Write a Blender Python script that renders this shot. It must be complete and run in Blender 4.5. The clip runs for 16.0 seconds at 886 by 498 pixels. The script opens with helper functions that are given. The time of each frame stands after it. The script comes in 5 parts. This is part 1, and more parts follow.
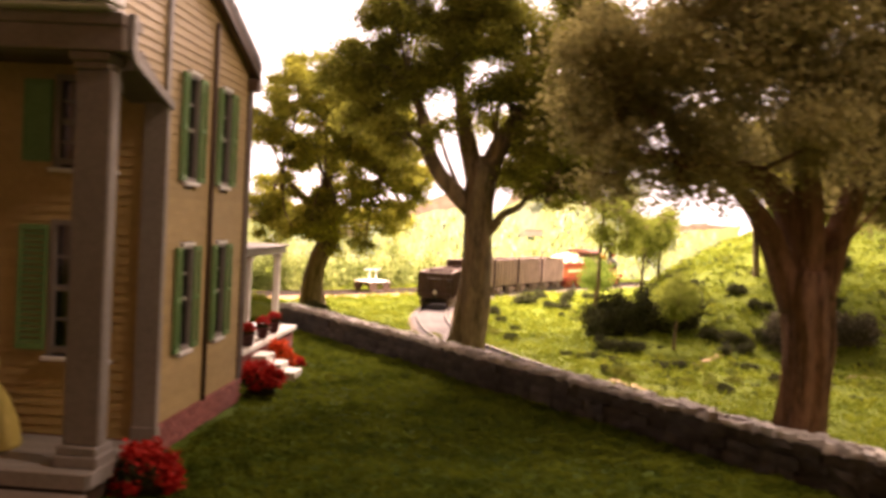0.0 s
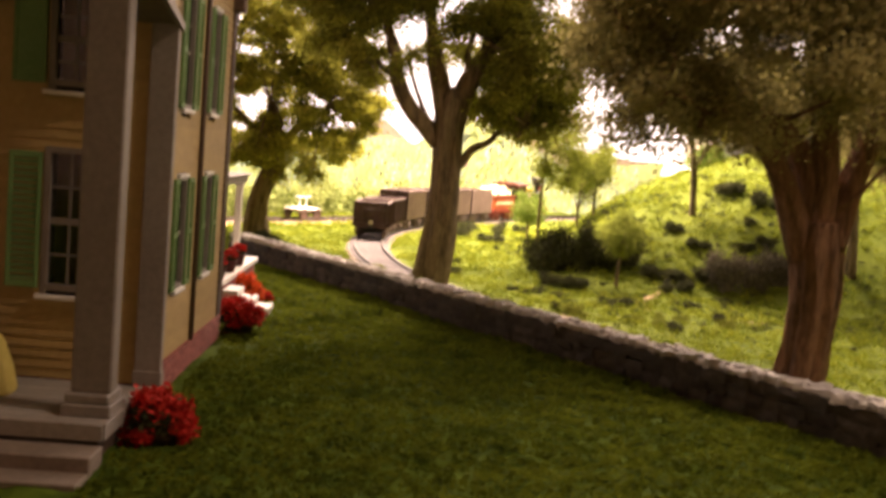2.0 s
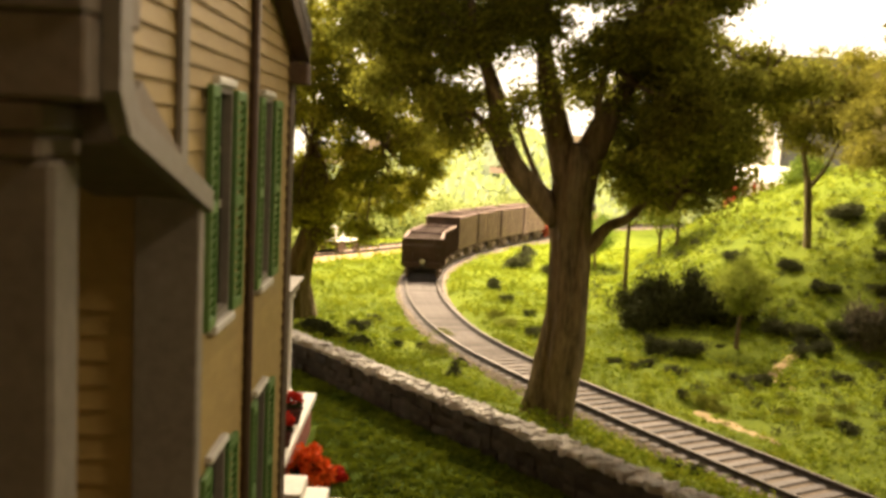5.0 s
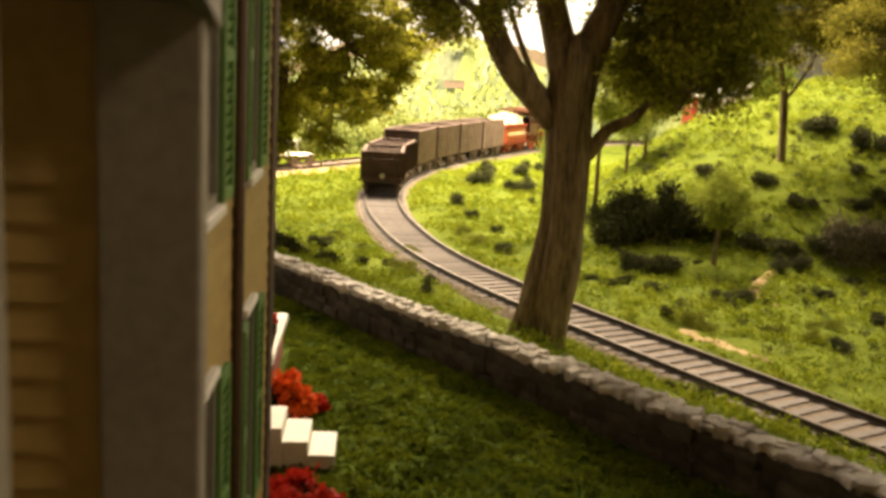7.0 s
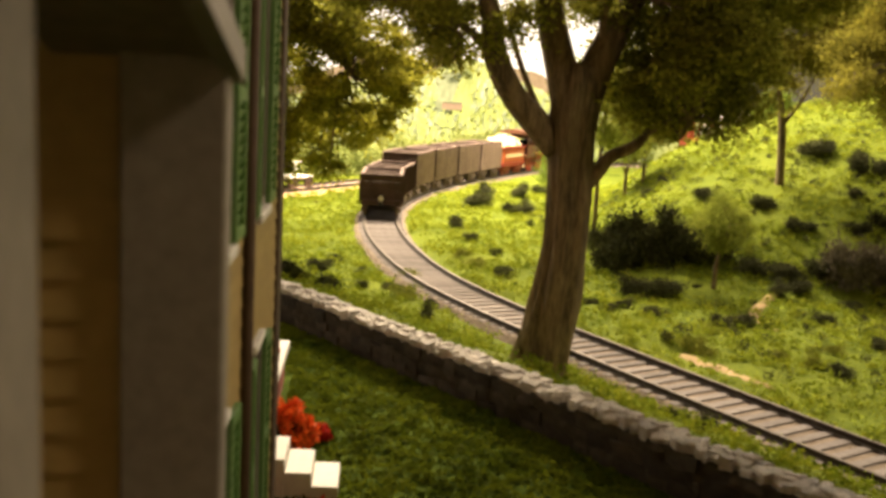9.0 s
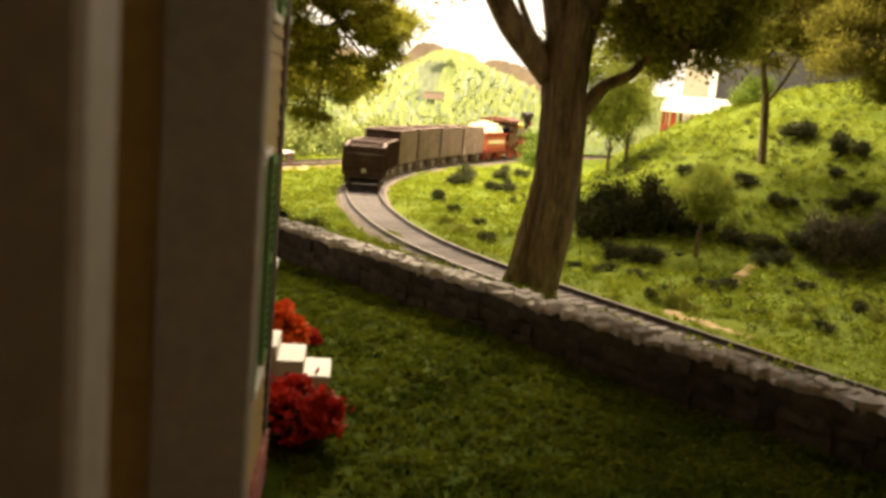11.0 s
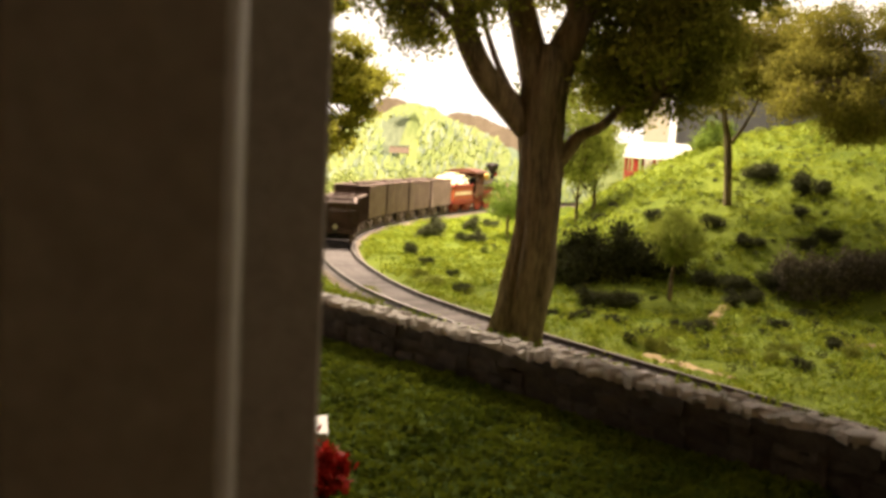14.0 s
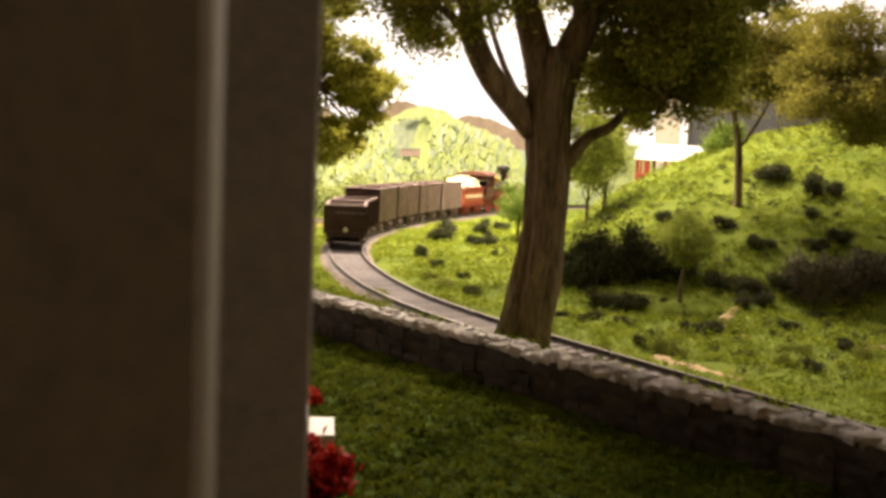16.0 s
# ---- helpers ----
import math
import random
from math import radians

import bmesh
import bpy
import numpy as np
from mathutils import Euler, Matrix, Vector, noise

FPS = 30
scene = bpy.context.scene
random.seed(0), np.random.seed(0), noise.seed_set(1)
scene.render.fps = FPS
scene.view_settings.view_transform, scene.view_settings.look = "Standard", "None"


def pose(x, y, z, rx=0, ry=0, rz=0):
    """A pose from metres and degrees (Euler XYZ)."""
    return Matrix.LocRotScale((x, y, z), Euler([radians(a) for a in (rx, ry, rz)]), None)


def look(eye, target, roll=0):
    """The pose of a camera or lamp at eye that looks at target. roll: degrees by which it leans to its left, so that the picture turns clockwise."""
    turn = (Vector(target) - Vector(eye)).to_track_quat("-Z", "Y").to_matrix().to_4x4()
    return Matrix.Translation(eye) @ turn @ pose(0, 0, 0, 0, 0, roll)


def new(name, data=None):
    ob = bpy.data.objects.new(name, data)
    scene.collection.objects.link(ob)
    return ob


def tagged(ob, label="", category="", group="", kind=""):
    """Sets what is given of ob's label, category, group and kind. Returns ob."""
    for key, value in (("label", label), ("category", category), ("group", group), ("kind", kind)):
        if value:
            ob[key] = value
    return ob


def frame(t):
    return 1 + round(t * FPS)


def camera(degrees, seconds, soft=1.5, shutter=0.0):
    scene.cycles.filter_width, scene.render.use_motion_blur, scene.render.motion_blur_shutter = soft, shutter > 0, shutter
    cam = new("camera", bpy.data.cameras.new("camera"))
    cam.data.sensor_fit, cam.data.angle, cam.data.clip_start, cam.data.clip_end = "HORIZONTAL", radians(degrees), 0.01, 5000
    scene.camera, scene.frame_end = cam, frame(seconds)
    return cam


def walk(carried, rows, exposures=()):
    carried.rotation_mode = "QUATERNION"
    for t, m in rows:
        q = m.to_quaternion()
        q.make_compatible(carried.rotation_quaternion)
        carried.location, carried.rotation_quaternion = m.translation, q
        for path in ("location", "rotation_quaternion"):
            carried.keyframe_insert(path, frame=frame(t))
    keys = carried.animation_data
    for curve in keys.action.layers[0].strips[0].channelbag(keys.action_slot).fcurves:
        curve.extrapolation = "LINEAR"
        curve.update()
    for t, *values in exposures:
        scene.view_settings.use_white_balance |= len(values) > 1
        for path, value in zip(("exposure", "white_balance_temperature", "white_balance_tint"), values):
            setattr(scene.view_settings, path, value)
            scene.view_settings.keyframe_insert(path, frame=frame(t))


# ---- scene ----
# A 1:48 model railway layout. Sizes below are full-size metres; S makes model metres of them.
S = 1 / 48
cam = camera(49.1, 16.0, soft=3.4, shutter=0.6)
cam.data.dof.use_dof = True
cam.data.dof.focus_distance = 48 * S
cam.data.dof.aperture_fstop = 60
PATH = [
    (0, (1.539, -1.286, 3.335), (1.416, 0.709, 3.276), 2.9),
    (0.5, (0.014, -1.3, 3.36), (-0.083, 0.697, 3.293), 3.7),
    (1, (-0.235, -1.485, 3.427), (-0.285, 0.51, 3.3), 4.3),
    (1.5, (-0.084, -1.101, 3.399), (-0.068, 0.895, 3.27), 3.7),
    (2, (-0.284, -0.663, 3.416), (-0.209, 1.326, 3.22), 4.8),
    (2.5, (-0.863, 0.395, 4.156), (-0.771, 2.375, 3.893), 4.3),
    (3, (-0.859, 1.963, 4.953), (-0.742, 3.95, 4.755), 3.3),
    (3.2, (-1.069, 2.606, 5.192), (-0.978, 4.596, 5.022), 2.9),
    (5.3, (-2.47, 8.123, 5.445), (-2.465, 10.107, 5.191), 2.7),
    (5.5, (-2.12, 8.047, 5.544), (-2.204, 10.024, 5.255), 2.2),
    (6, (-2.589, 8.13, 5.497), (-2.661, 10.113, 5.243), 1.1),
    (6.5, (-3.105, 9.245, 5.179), (-3.035, 11.217, 4.848), 3.0),
    (7, (-3.157, 9.987, 4.786), (-3.007, 11.945, 4.406), 3.2),
    (7.5, (-3.132, 9.935, 4.899), (-3.021, 11.899, 4.54), 3.0),
    (8, (-3.267, 10.081, 4.922), (-3.122, 12.043, 4.559), 3.5),
    (8.5, (-3.24, 10.119, 4.898), (-3.081, 12.081, 4.54), 3.3),
    (9, (-3.267, 10.05, 4.909), (-3.112, 12.015, 4.57), 3.3),
    (9.2, (-3.4, 10.129, 4.718), (-3.247, 12.092, 4.366), 3.7),
    (11.3, (-3.470, 9.861, 3.295), (-3.262, 11.824, 2.980), 4.8),
    (11.5, (-3.425, 9.824, 3.314), (-3.213, 11.790, 3.018), 4.4),
    (12, (-3.370, 9.752, 3.310), (-3.167, 11.722, 3.041), 3.5),
    (12.5, (-3.300, 9.721, 3.304), (-3.101, 11.694, 3.046), 2.7),
    (13, (-3.440, 9.779, 3.307), (-3.246, 11.750, 3.038), 2.7),
    (13.5, (-3.719, 9.717, 3.377), (-3.475, 11.688, 3.139), 2.9),
    (14, (-3.851, 9.780, 3.334), (-3.583, 11.750, 3.117), 3),
    (14.5, (-3.827, 9.762, 3.335), (-3.568, 11.734, 3.126), 2.7),
    (15, (-3.785, 9.741, 3.343), (-3.529, 11.714, 3.134), 2.6),
    (15.5, (-3.752, 9.689, 3.334), (-3.510, 11.663, 3.129), 2.7),
    (16, (-3.759, 9.732, 3.327), (-3.516, 11.706, 3.115), 2.7),
]
EXPOSURES = [(0.0, 0.92, 7000, 45), (3.0, 0.9, 7100, 31), (5.5, 0.5, 7600, 16), (9.0, 0.5, 7450, 18), (11.5, 0.22, 7150, 17), (16.0, 0.22, 6550, 25)]
walk(cam, [(t, look(Vector(eye) * S, Vector(target) * S, roll)) for t, eye, target, roll in PATH], EXPOSURES)

# ---- light ----
world = bpy.data.worlds.new("room_light")
scene.world = world
world.use_nodes = True
world.node_tree.nodes["Background"].inputs[0].default_value = (1.0, 0.93, 0.78, 1)
world.node_tree.nodes["Background"].inputs[1].default_value = 1.4


def overhead_lamp(x, y, z, watts, size):
    """An unseen area lamp above the layout, facing down."""
    d = bpy.data.lights.new("unseen_lamp", "AREA")
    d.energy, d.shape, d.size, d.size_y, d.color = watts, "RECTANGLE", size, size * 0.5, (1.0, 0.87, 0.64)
    new("unseen_lamp", d).matrix_world = pose(x * S, y * S, z * S)


overhead_lamp(14, 71, 37, 13.0, 0.16)
# Weak added fill for house front and near tree, no such lamp known
overhead_lamp(14, 9, 20, 0.75, 0.12)
overhead_lamp(1, 81, 34, 32.0, 0.22)


# ---- materials ----
def mat(name, dark, light, rough=0.8, scale=2.0, fine=14.0, bump=0.3, metal=0.0, vary=0.25, stretch=(1, 1, 1), third=None, leaf=0.0, island=False):
    """Two scales of noise between two colours; scale and fine are cycles a full-size metre."""
    m = bpy.data.materials.new(name)
    m.use_nodes = True
    nt = m.node_tree
    n, ln = nt.nodes, nt.links
    b = n["Principled BSDF"]
    tc = n.new("ShaderNodeTexCoord")
    mp = n.new("ShaderNodeMapping")
    mp.inputs["Scale"].default_value = [v / S for v in stretch]
    ln.new(tc.outputs["Object"], mp.inputs["Vector"])
    big, small = n.new("ShaderNodeTexNoise"), n.new("ShaderNodeTexNoise")
    big.inputs["Scale"].default_value, small.inputs["Scale"].default_value = scale, fine
    big.inputs["Detail"].default_value, small.inputs["Detail"].default_value = 4, 5
    small.inputs["Roughness"].default_value = 0.65
    for k in (big, small):
        ln.new(mp.outputs[0], k.inputs["Vector"])
    add = n.new("ShaderNodeMath")
    add.operation = "MULTIPLY_ADD"
    add.inputs[1].default_value = 0.55
    ln.new(small.outputs["Fac"], add.inputs[0])
    half = n.new("ShaderNodeMath")
    half.operation = "MULTIPLY"
    half.inputs[1].default_value = 0.45
    ln.new(big.outputs["Fac"], half.inputs[0])
    ln.new(half.outputs[0], add.inputs[2])
    ramp = n.new("ShaderNodeValToRGB")
    ramp.color_ramp.elements[0].position, ramp.color_ramp.elements[1].position = 0.34, 0.66
    ramp.color_ramp.elements[0].color, ramp.color_ramp.elements[1].color = (*dark, 1), (*light, 1)
    if third:
        e = ramp.color_ramp.elements.new(0.78)
        e.color = (*third, 1)
    ln.new(add.outputs[0], ramp.inputs[0])
    hsv = n.new("ShaderNodeHueSaturation")
    src = n.new("ShaderNodeNewGeometry") if island else n.new("ShaderNodeObjectInfo")
    rng = n.new("ShaderNodeMapRange")
    rng.inputs["To Min"].default_value, rng.inputs["To Max"].default_value = 1 - vary, 1 + vary
    ln.new(src.outputs["Random Per Island" if island else "Random"], rng.inputs["Value"])
    ln.new(rng.outputs[0], hsv.inputs["Value"])
    ln.new(ramp.outputs[0], hsv.inputs["Color"])
    ln.new(hsv.outputs[0], b.inputs["Base Color"])
    b.inputs["Roughness"].default_value, b.inputs["Metallic"].default_value = rough, metal
    b.inputs["Specular IOR Level"].default_value = 0.05 if rough >= 0.95 or leaf else 0.3
    if bump:
        bp = n.new("ShaderNodeBump")
        bp.inputs["Strength"].default_value, bp.inputs["Distance"].default_value = bump, 0.06 * S
        ln.new(add.outputs[0], bp.inputs["Height"])
        ln.new(bp.outputs[0], b.inputs["Normal"])
    if leaf:
        tr, mx = n.new("ShaderNodeBsdfTranslucent"), n.new("ShaderNodeMixShader")
        ln.new(hsv.outputs[0], tr.inputs["Color"])
        mx.inputs[0].default_value = leaf
        ln.new(b.outputs[0], mx.inputs[1])
        ln.new(tr.outputs[0], mx.inputs[2])
        ln.new(mx.outputs[0], n["Material Output"].inputs["Surface"])
    return m


M_SIDING = mat("yellow_siding", (0.30, 0.205, 0.075), (0.41, 0.29, 0.11), 0.6, 0.8, 9, 0.15, vary=0.06, stretch=(1, 0.3, 1))
M_GREY = mat("grey_trim", (0.195, 0.172, 0.145), (0.29, 0.26, 0.22), 0.6, 1.0, 12, 0.15, vary=0.05)
M_COLUMN = mat("grey_column", (0.15, 0.128, 0.102), (0.225, 0.195, 0.158), 0.6, 1.0, 12, 0.15, vary=0.05)
M_WHITE = mat("white_trim", (0.62, 0.60, 0.54), (0.78, 0.76, 0.70), 0.55, 1.0, 10, 0.12, vary=0.04)
M_GREEN = mat("green_paint", (0.085, 0.185, 0.055), (0.15, 0.275, 0.09), 0.5, 1.5, 16, 0.15, vary=0.08)
M_BROWN = mat("brown_trim", (0.07, 0.045, 0.03), (0.13, 0.085, 0.055), 0.7, 1.2, 12, 0.2)
M_ROOF = mat("grey_roof", (0.10, 0.09, 0.085), (0.2, 0.18, 0.165), 0.85, 1.5, 14, 0.4, vary=0.1)
M_BRICK = mat("red_brick", (0.20, 0.055, 0.045), (0.34, 0.12, 0.09), 0.85, 2.5, 22, 0.4)
M_PORCH = mat("grey_porch_floor", (0.22, 0.20, 0.17), (0.32, 0.29, 0.25), 0.7, 1.0, 16, 0.2, vary=0.1)
# Near-black colour stands in for the dimness inside the house
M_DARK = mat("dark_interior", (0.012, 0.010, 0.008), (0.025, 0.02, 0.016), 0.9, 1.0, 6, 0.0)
# Face stone darkened for shade; coping, paler itself, brightened for light on top
M_STONE = mat("field_stone_shaded", (0.025, 0.020, 0.014), (0.085, 0.070, 0.05), 0.9, 2.2, 18, 0.9, vary=0.35, third=(0.15, 0.13, 0.10))
M_CAP = mat("pale_coping_lit", (0.38, 0.35, 0.30), (0.70, 0.66, 0.60), 0.85, 2.5, 18, 0.8, vary=0.25, third=(0.82, 0.79, 0.73))
M_MORTAR = mat("wall_core", (0.06, 0.05, 0.04), (0.12, 0.10, 0.08), 0.95, 2.0, 18, 0.6)
M_LAWN = mat("lawn", (0.026, 0.050, 0.005), (0.092, 0.140, 0.012), 0.95, 1.1, 6, 1.0, vary=0.0)
M_BLADE = mat("lawn_blades", (0.038, 0.064, 0.006), (0.158, 0.190, 0.016), 0.9, 0.9, 3.2, 0.0, vary=0.10, island=True, leaf=0.4)
M_FIELD = mat("meadow", (0.048, 0.074, 0.009), (0.145, 0.180, 0.021), 0.95, 0.3, 7, 1.0, vary=0.0, third=(0.27, 0.18, 0.085))
M_TURF = mat("meadow_turf", (0.080, 0.128, 0.013), (0.32, 0.385, 0.044), 0.95, 0.4, 3, 0.0, vary=0.28, island=True, leaf=0.2)
M_FOAM = mat("ground_foam", (0.14, 0.185, 0.014), (0.43, 0.455, 0.044), 0.95, 0.35, 4, 0.0, vary=0.3, island=True, leaf=0.15)
M_DIRT = mat("sand_path", (0.20, 0.145, 0.07), (0.34, 0.255, 0.145), 0.95, 2.0, 20, 0.5)
M_REDSOIL = mat("reddish_soil", (0.34, 0.20, 0.11), (0.52, 0.34, 0.21), 0.95, 2.0, 20, 0.6)
M_SHRUB = mat("dark_shrub", (0.028, 0.032, 0.016), (0.095, 0.100, 0.045), 0.95, 1.5, 10, 0.0, vary=0.5, island=True, leaf=0.1)
M_SHRUB2 = mat("olive_shrub", (0.10, 0.12, 0.02), (0.26, 0.27, 0.05), 0.95, 1.5, 10, 0.0, vary=0.4, island=True, leaf=0.2)
M_SCRUB = mat("pale_scrub", (0.13, 0.18, 0.05), (0.40, 0.44, 0.15), 0.95, 0.5, 3, 0.0, vary=0.35, island=True, leaf=0.3)
M_HEATHER = mat("heather_brush", (0.07, 0.062, 0.046), (0.19, 0.165, 0.12), 0.95, 1.5, 10, 0.0, vary=0.45, island=True, leaf=0.1)
M_BARK = mat("bark", (0.038, 0.028, 0.015), (0.30, 0.225, 0.125), 0.9, 4.0, 17, 1.6, vary=0.0, stretch=(1, 1, 0.15))
M_BARK_RED = mat("reddish_bark", (0.05, 0.026, 0.014), (0.34, 0.19, 0.10), 0.9, 4.0, 17, 1.6, vary=0.0, stretch=(1, 1, 0.15))
M_LEAF_C = mat("leaf_mid", (0.125, 0.14, 0.022), (0.385, 0.385, 0.064), 0.85, 0.5, 3, 0.0, vary=0.4, island=True, leaf=0.6)
M_LEAF_L = mat("leaf_olive", (0.19, 0.20, 0.03), (0.55, 0.535, 0.08), 0.85, 0.5, 3, 0.0, vary=0.4, island=True, leaf=0.55)
M_LEAF_D = mat("leaf_brown_green", (0.115, 0.112, 0.02), (0.33, 0.305, 0.052), 0.85, 0.5, 3, 0.0, vary=0.4, island=True, leaf=0.45)
# Leaf colour paled to stand in for lens veil over the wall-side crown
M_LEAF_R = mat("leaf_veil_pale", (0.22, 0.19, 0.075), (0.43, 0.385, 0.14), 0.85, 0.4, 4, 0.0, vary=0.22, island=True, leaf=0.6)
M_LEAF_Y = mat("leaf_pale", (0.13, 0.17, 0.025), (0.33, 0.37, 0.065), 0.85, 0.4, 4, 0.0, vary=0.35, island=True, leaf=0.45)
M_GREENLEAF = mat("leaf_fresh_green", (0.075, 0.125, 0.02), (0.225, 0.30, 0.05), 0.85, 0.5, 4, 0.0, vary=0.3, island=True, leaf=0.35)
M_RED = mat("red_petals", (0.40, 0.022, 0.015), (0.66, 0.055, 0.035), 0.6, 3, 12, 0.0, vary=0.3, island=True, leaf=0.2)
M_ORANGE = mat("orange_petals", (0.62, 0.075, 0.02), (0.85, 0.17, 0.035), 0.6, 3, 12, 0.0, vary=0.3, island=True, leaf=0.2)
M_BASKET = mat("dark_basket", (0.025, 0.017, 0.010), (0.075, 0.05, 0.03), 0.85, 6, 24, 0.8)
M_POT = mat("dark_flowerpot", (0.05, 0.015, 0.012), (0.10, 0.03, 0.025), 0.7, 3, 14, 0.2)
M_BALLAST = mat("ballast", (0.12, 0.093, 0.07), (0.28, 0.23, 0.185), 0.95, 3.0, 26, 1.0, vary=0.0)
M_TIE = mat("weathered_sleeper", (0.10, 0.088, 0.082), (0.225, 0.20, 0.188), 0.9, 3.0, 16, 0.4, vary=0.25, stretch=(1, 4, 4))
M_RAIL = mat("rail_steel", (0.03, 0.022, 0.017), (0.06, 0.045, 0.034), 0.5, 3.0, 20, 0.2, metal=0.3, vary=0.0)
M_RAILTOP = mat("rail_head", (0.05, 0.04, 0.032), (0.11, 0.09, 0.075), 0.5, 3.0, 20, 0.1, metal=0.5, vary=0.0)
# Pale rib tone, lifted further to hold the highlights along rib edges
M_RIB = mat("wagon_rib_highlight", (0.26, 0.185, 0.15), (0.40, 0.30, 0.245), 0.8, 2.0, 14, 0.2, vary=0.1)
M_CAR = mat("brown_wagon", (0.026, 0.013, 0.010), (0.07, 0.036, 0.029), 0.75, 1.5, 12, 0.3, vary=0.15)
M_CARTOP = mat("worn_wagon_edge", (0.09, 0.06, 0.05), (0.17, 0.12, 0.10), 0.8, 2.0, 14, 0.2, vary=0.1)
M_IRON = mat("black_iron", (0.02, 0.018, 0.016), (0.05, 0.045, 0.04), 0.5, 3, 14, 0.2, metal=0.4)
M_LOCO = mat("black_boiler", (0.015, 0.013, 0.012), (0.035, 0.03, 0.027), 0.35, 2, 14, 0.1, metal=0.3)
M_LRED = mat("engine_red", (0.19, 0.020, 0.014), (0.29, 0.036, 0.021), 0.45, 2, 12, 0.1, vary=0.05)
M_LORANGE = mat("tender_red_orange", (0.28, 0.055, 0.022), (0.39, 0.095, 0.034), 0.5, 2, 12, 0.1, vary=0.05)
M_BRASS = mat("brass", (0.60, 0.36, 0.10), (0.80, 0.52, 0.18), 0.3, 2, 12, 0.05, metal=0.9, vary=0.05)
M_WOODLOAD = mat("split_firewood", (0.48, 0.37, 0.24), (0.72, 0.60, 0.43), 0.85, 2, 10, 0.4, vary=0.25, stretch=(0.3, 1, 1))
M_CAB = mat("cab_brown", (0.075, 0.032, 0.02), (0.15, 0.065, 0.038), 0.5, 2, 10, 0.1, vary=0.05)
M_HILL = mat("painted_trees", (0.21, 0.27, 0.10), (0.41, 0.46, 0.19), 0.95, 0.3, 1.1, 0.0, vary=0.15, stretch=(2.2, 1, 0.8), third=(0.50, 0.52, 0.24))
M_HILL2 = mat("painted_far_trees", (0.20, 0.27, 0.17), (0.34, 0.41, 0.28), 0.95, 0.3, 1.1, 0.0, vary=0.2, stretch=(2.2, 1, 0.8))
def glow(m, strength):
    """Gives backdrop paint emission that stands in for lamplight falling on it."""
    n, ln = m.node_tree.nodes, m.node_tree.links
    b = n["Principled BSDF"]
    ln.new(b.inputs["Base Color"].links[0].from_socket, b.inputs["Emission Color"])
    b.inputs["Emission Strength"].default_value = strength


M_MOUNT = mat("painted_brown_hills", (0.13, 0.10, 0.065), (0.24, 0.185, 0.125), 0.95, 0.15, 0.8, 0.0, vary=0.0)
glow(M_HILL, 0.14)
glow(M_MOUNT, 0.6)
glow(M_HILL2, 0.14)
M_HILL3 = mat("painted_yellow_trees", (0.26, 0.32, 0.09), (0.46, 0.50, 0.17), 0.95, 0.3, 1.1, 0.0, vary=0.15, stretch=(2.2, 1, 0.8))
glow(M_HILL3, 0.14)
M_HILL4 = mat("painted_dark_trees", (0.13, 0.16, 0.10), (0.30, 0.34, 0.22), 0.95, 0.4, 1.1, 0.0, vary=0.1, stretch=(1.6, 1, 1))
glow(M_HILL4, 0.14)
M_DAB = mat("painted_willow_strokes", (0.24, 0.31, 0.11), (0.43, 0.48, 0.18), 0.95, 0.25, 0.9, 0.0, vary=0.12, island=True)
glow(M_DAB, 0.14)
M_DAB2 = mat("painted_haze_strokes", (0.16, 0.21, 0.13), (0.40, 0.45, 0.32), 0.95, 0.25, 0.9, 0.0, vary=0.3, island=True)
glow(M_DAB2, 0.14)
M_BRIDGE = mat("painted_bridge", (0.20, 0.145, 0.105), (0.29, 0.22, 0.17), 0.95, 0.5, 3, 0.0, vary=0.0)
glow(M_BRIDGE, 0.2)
# Brown trim, darkened to hold the overhang's shade on beam and capitals
M_TAUPE = mat("brown_shaded_trim", (0.15, 0.118, 0.09), (0.245, 0.20, 0.155), 0.7, 1.0, 10, 0.2, vary=0.05)
M_SKYBOARD = mat("white_sky_board", (0.86, 0.86, 0.84), (0.9, 0.9, 0.88), 0.95, 0.05, 0.3, 0.0, vary=0.0)
# Brown of the unseen shell, raised for bounce onto the house front
M_SHELL = mat("shell_brown", (0.40, 0.29, 0.21), (0.48, 0.35, 0.265), 0.95, 0.1, 1.0, 0.0, vary=0.0)
M_CREAM = mat("cream_board", (0.42, 0.38, 0.29), (0.52, 0.47, 0.37), 0.9, 0.2, 2.0, 0.0, vary=0.03)
M_PANEL = mat("dark_grey_panel", (0.06, 0.06, 0.06), (0.10, 0.10, 0.10), 0.8, 0.2, 2.0, 0.0, vary=0.05)
M_DRESS = mat("yellow_figure", (0.50, 0.42, 0.09), (0.63, 0.54, 0.16), 0.55, 2, 8, 0.1, vary=0.02)
M_BLUEFIG = mat("blue_figure", (0.03, 0.05, 0.16), (0.06, 0.10, 0.26), 0.6, 2, 8, 0.1, vary=0.02)


def glass():
    m = bpy.data.materials.new("window_glass")
    m.use_nodes = True
    b = m.node_tree.nodes["Principled BSDF"]
    b.inputs["Base Color"].default_value = (0.5, 0.5, 0.48, 1)
    b.inputs["Roughness"].default_value, b.inputs["Transmission Weight"].default_value = 0.08, 1.0
    return m


M_GLASS = glass()


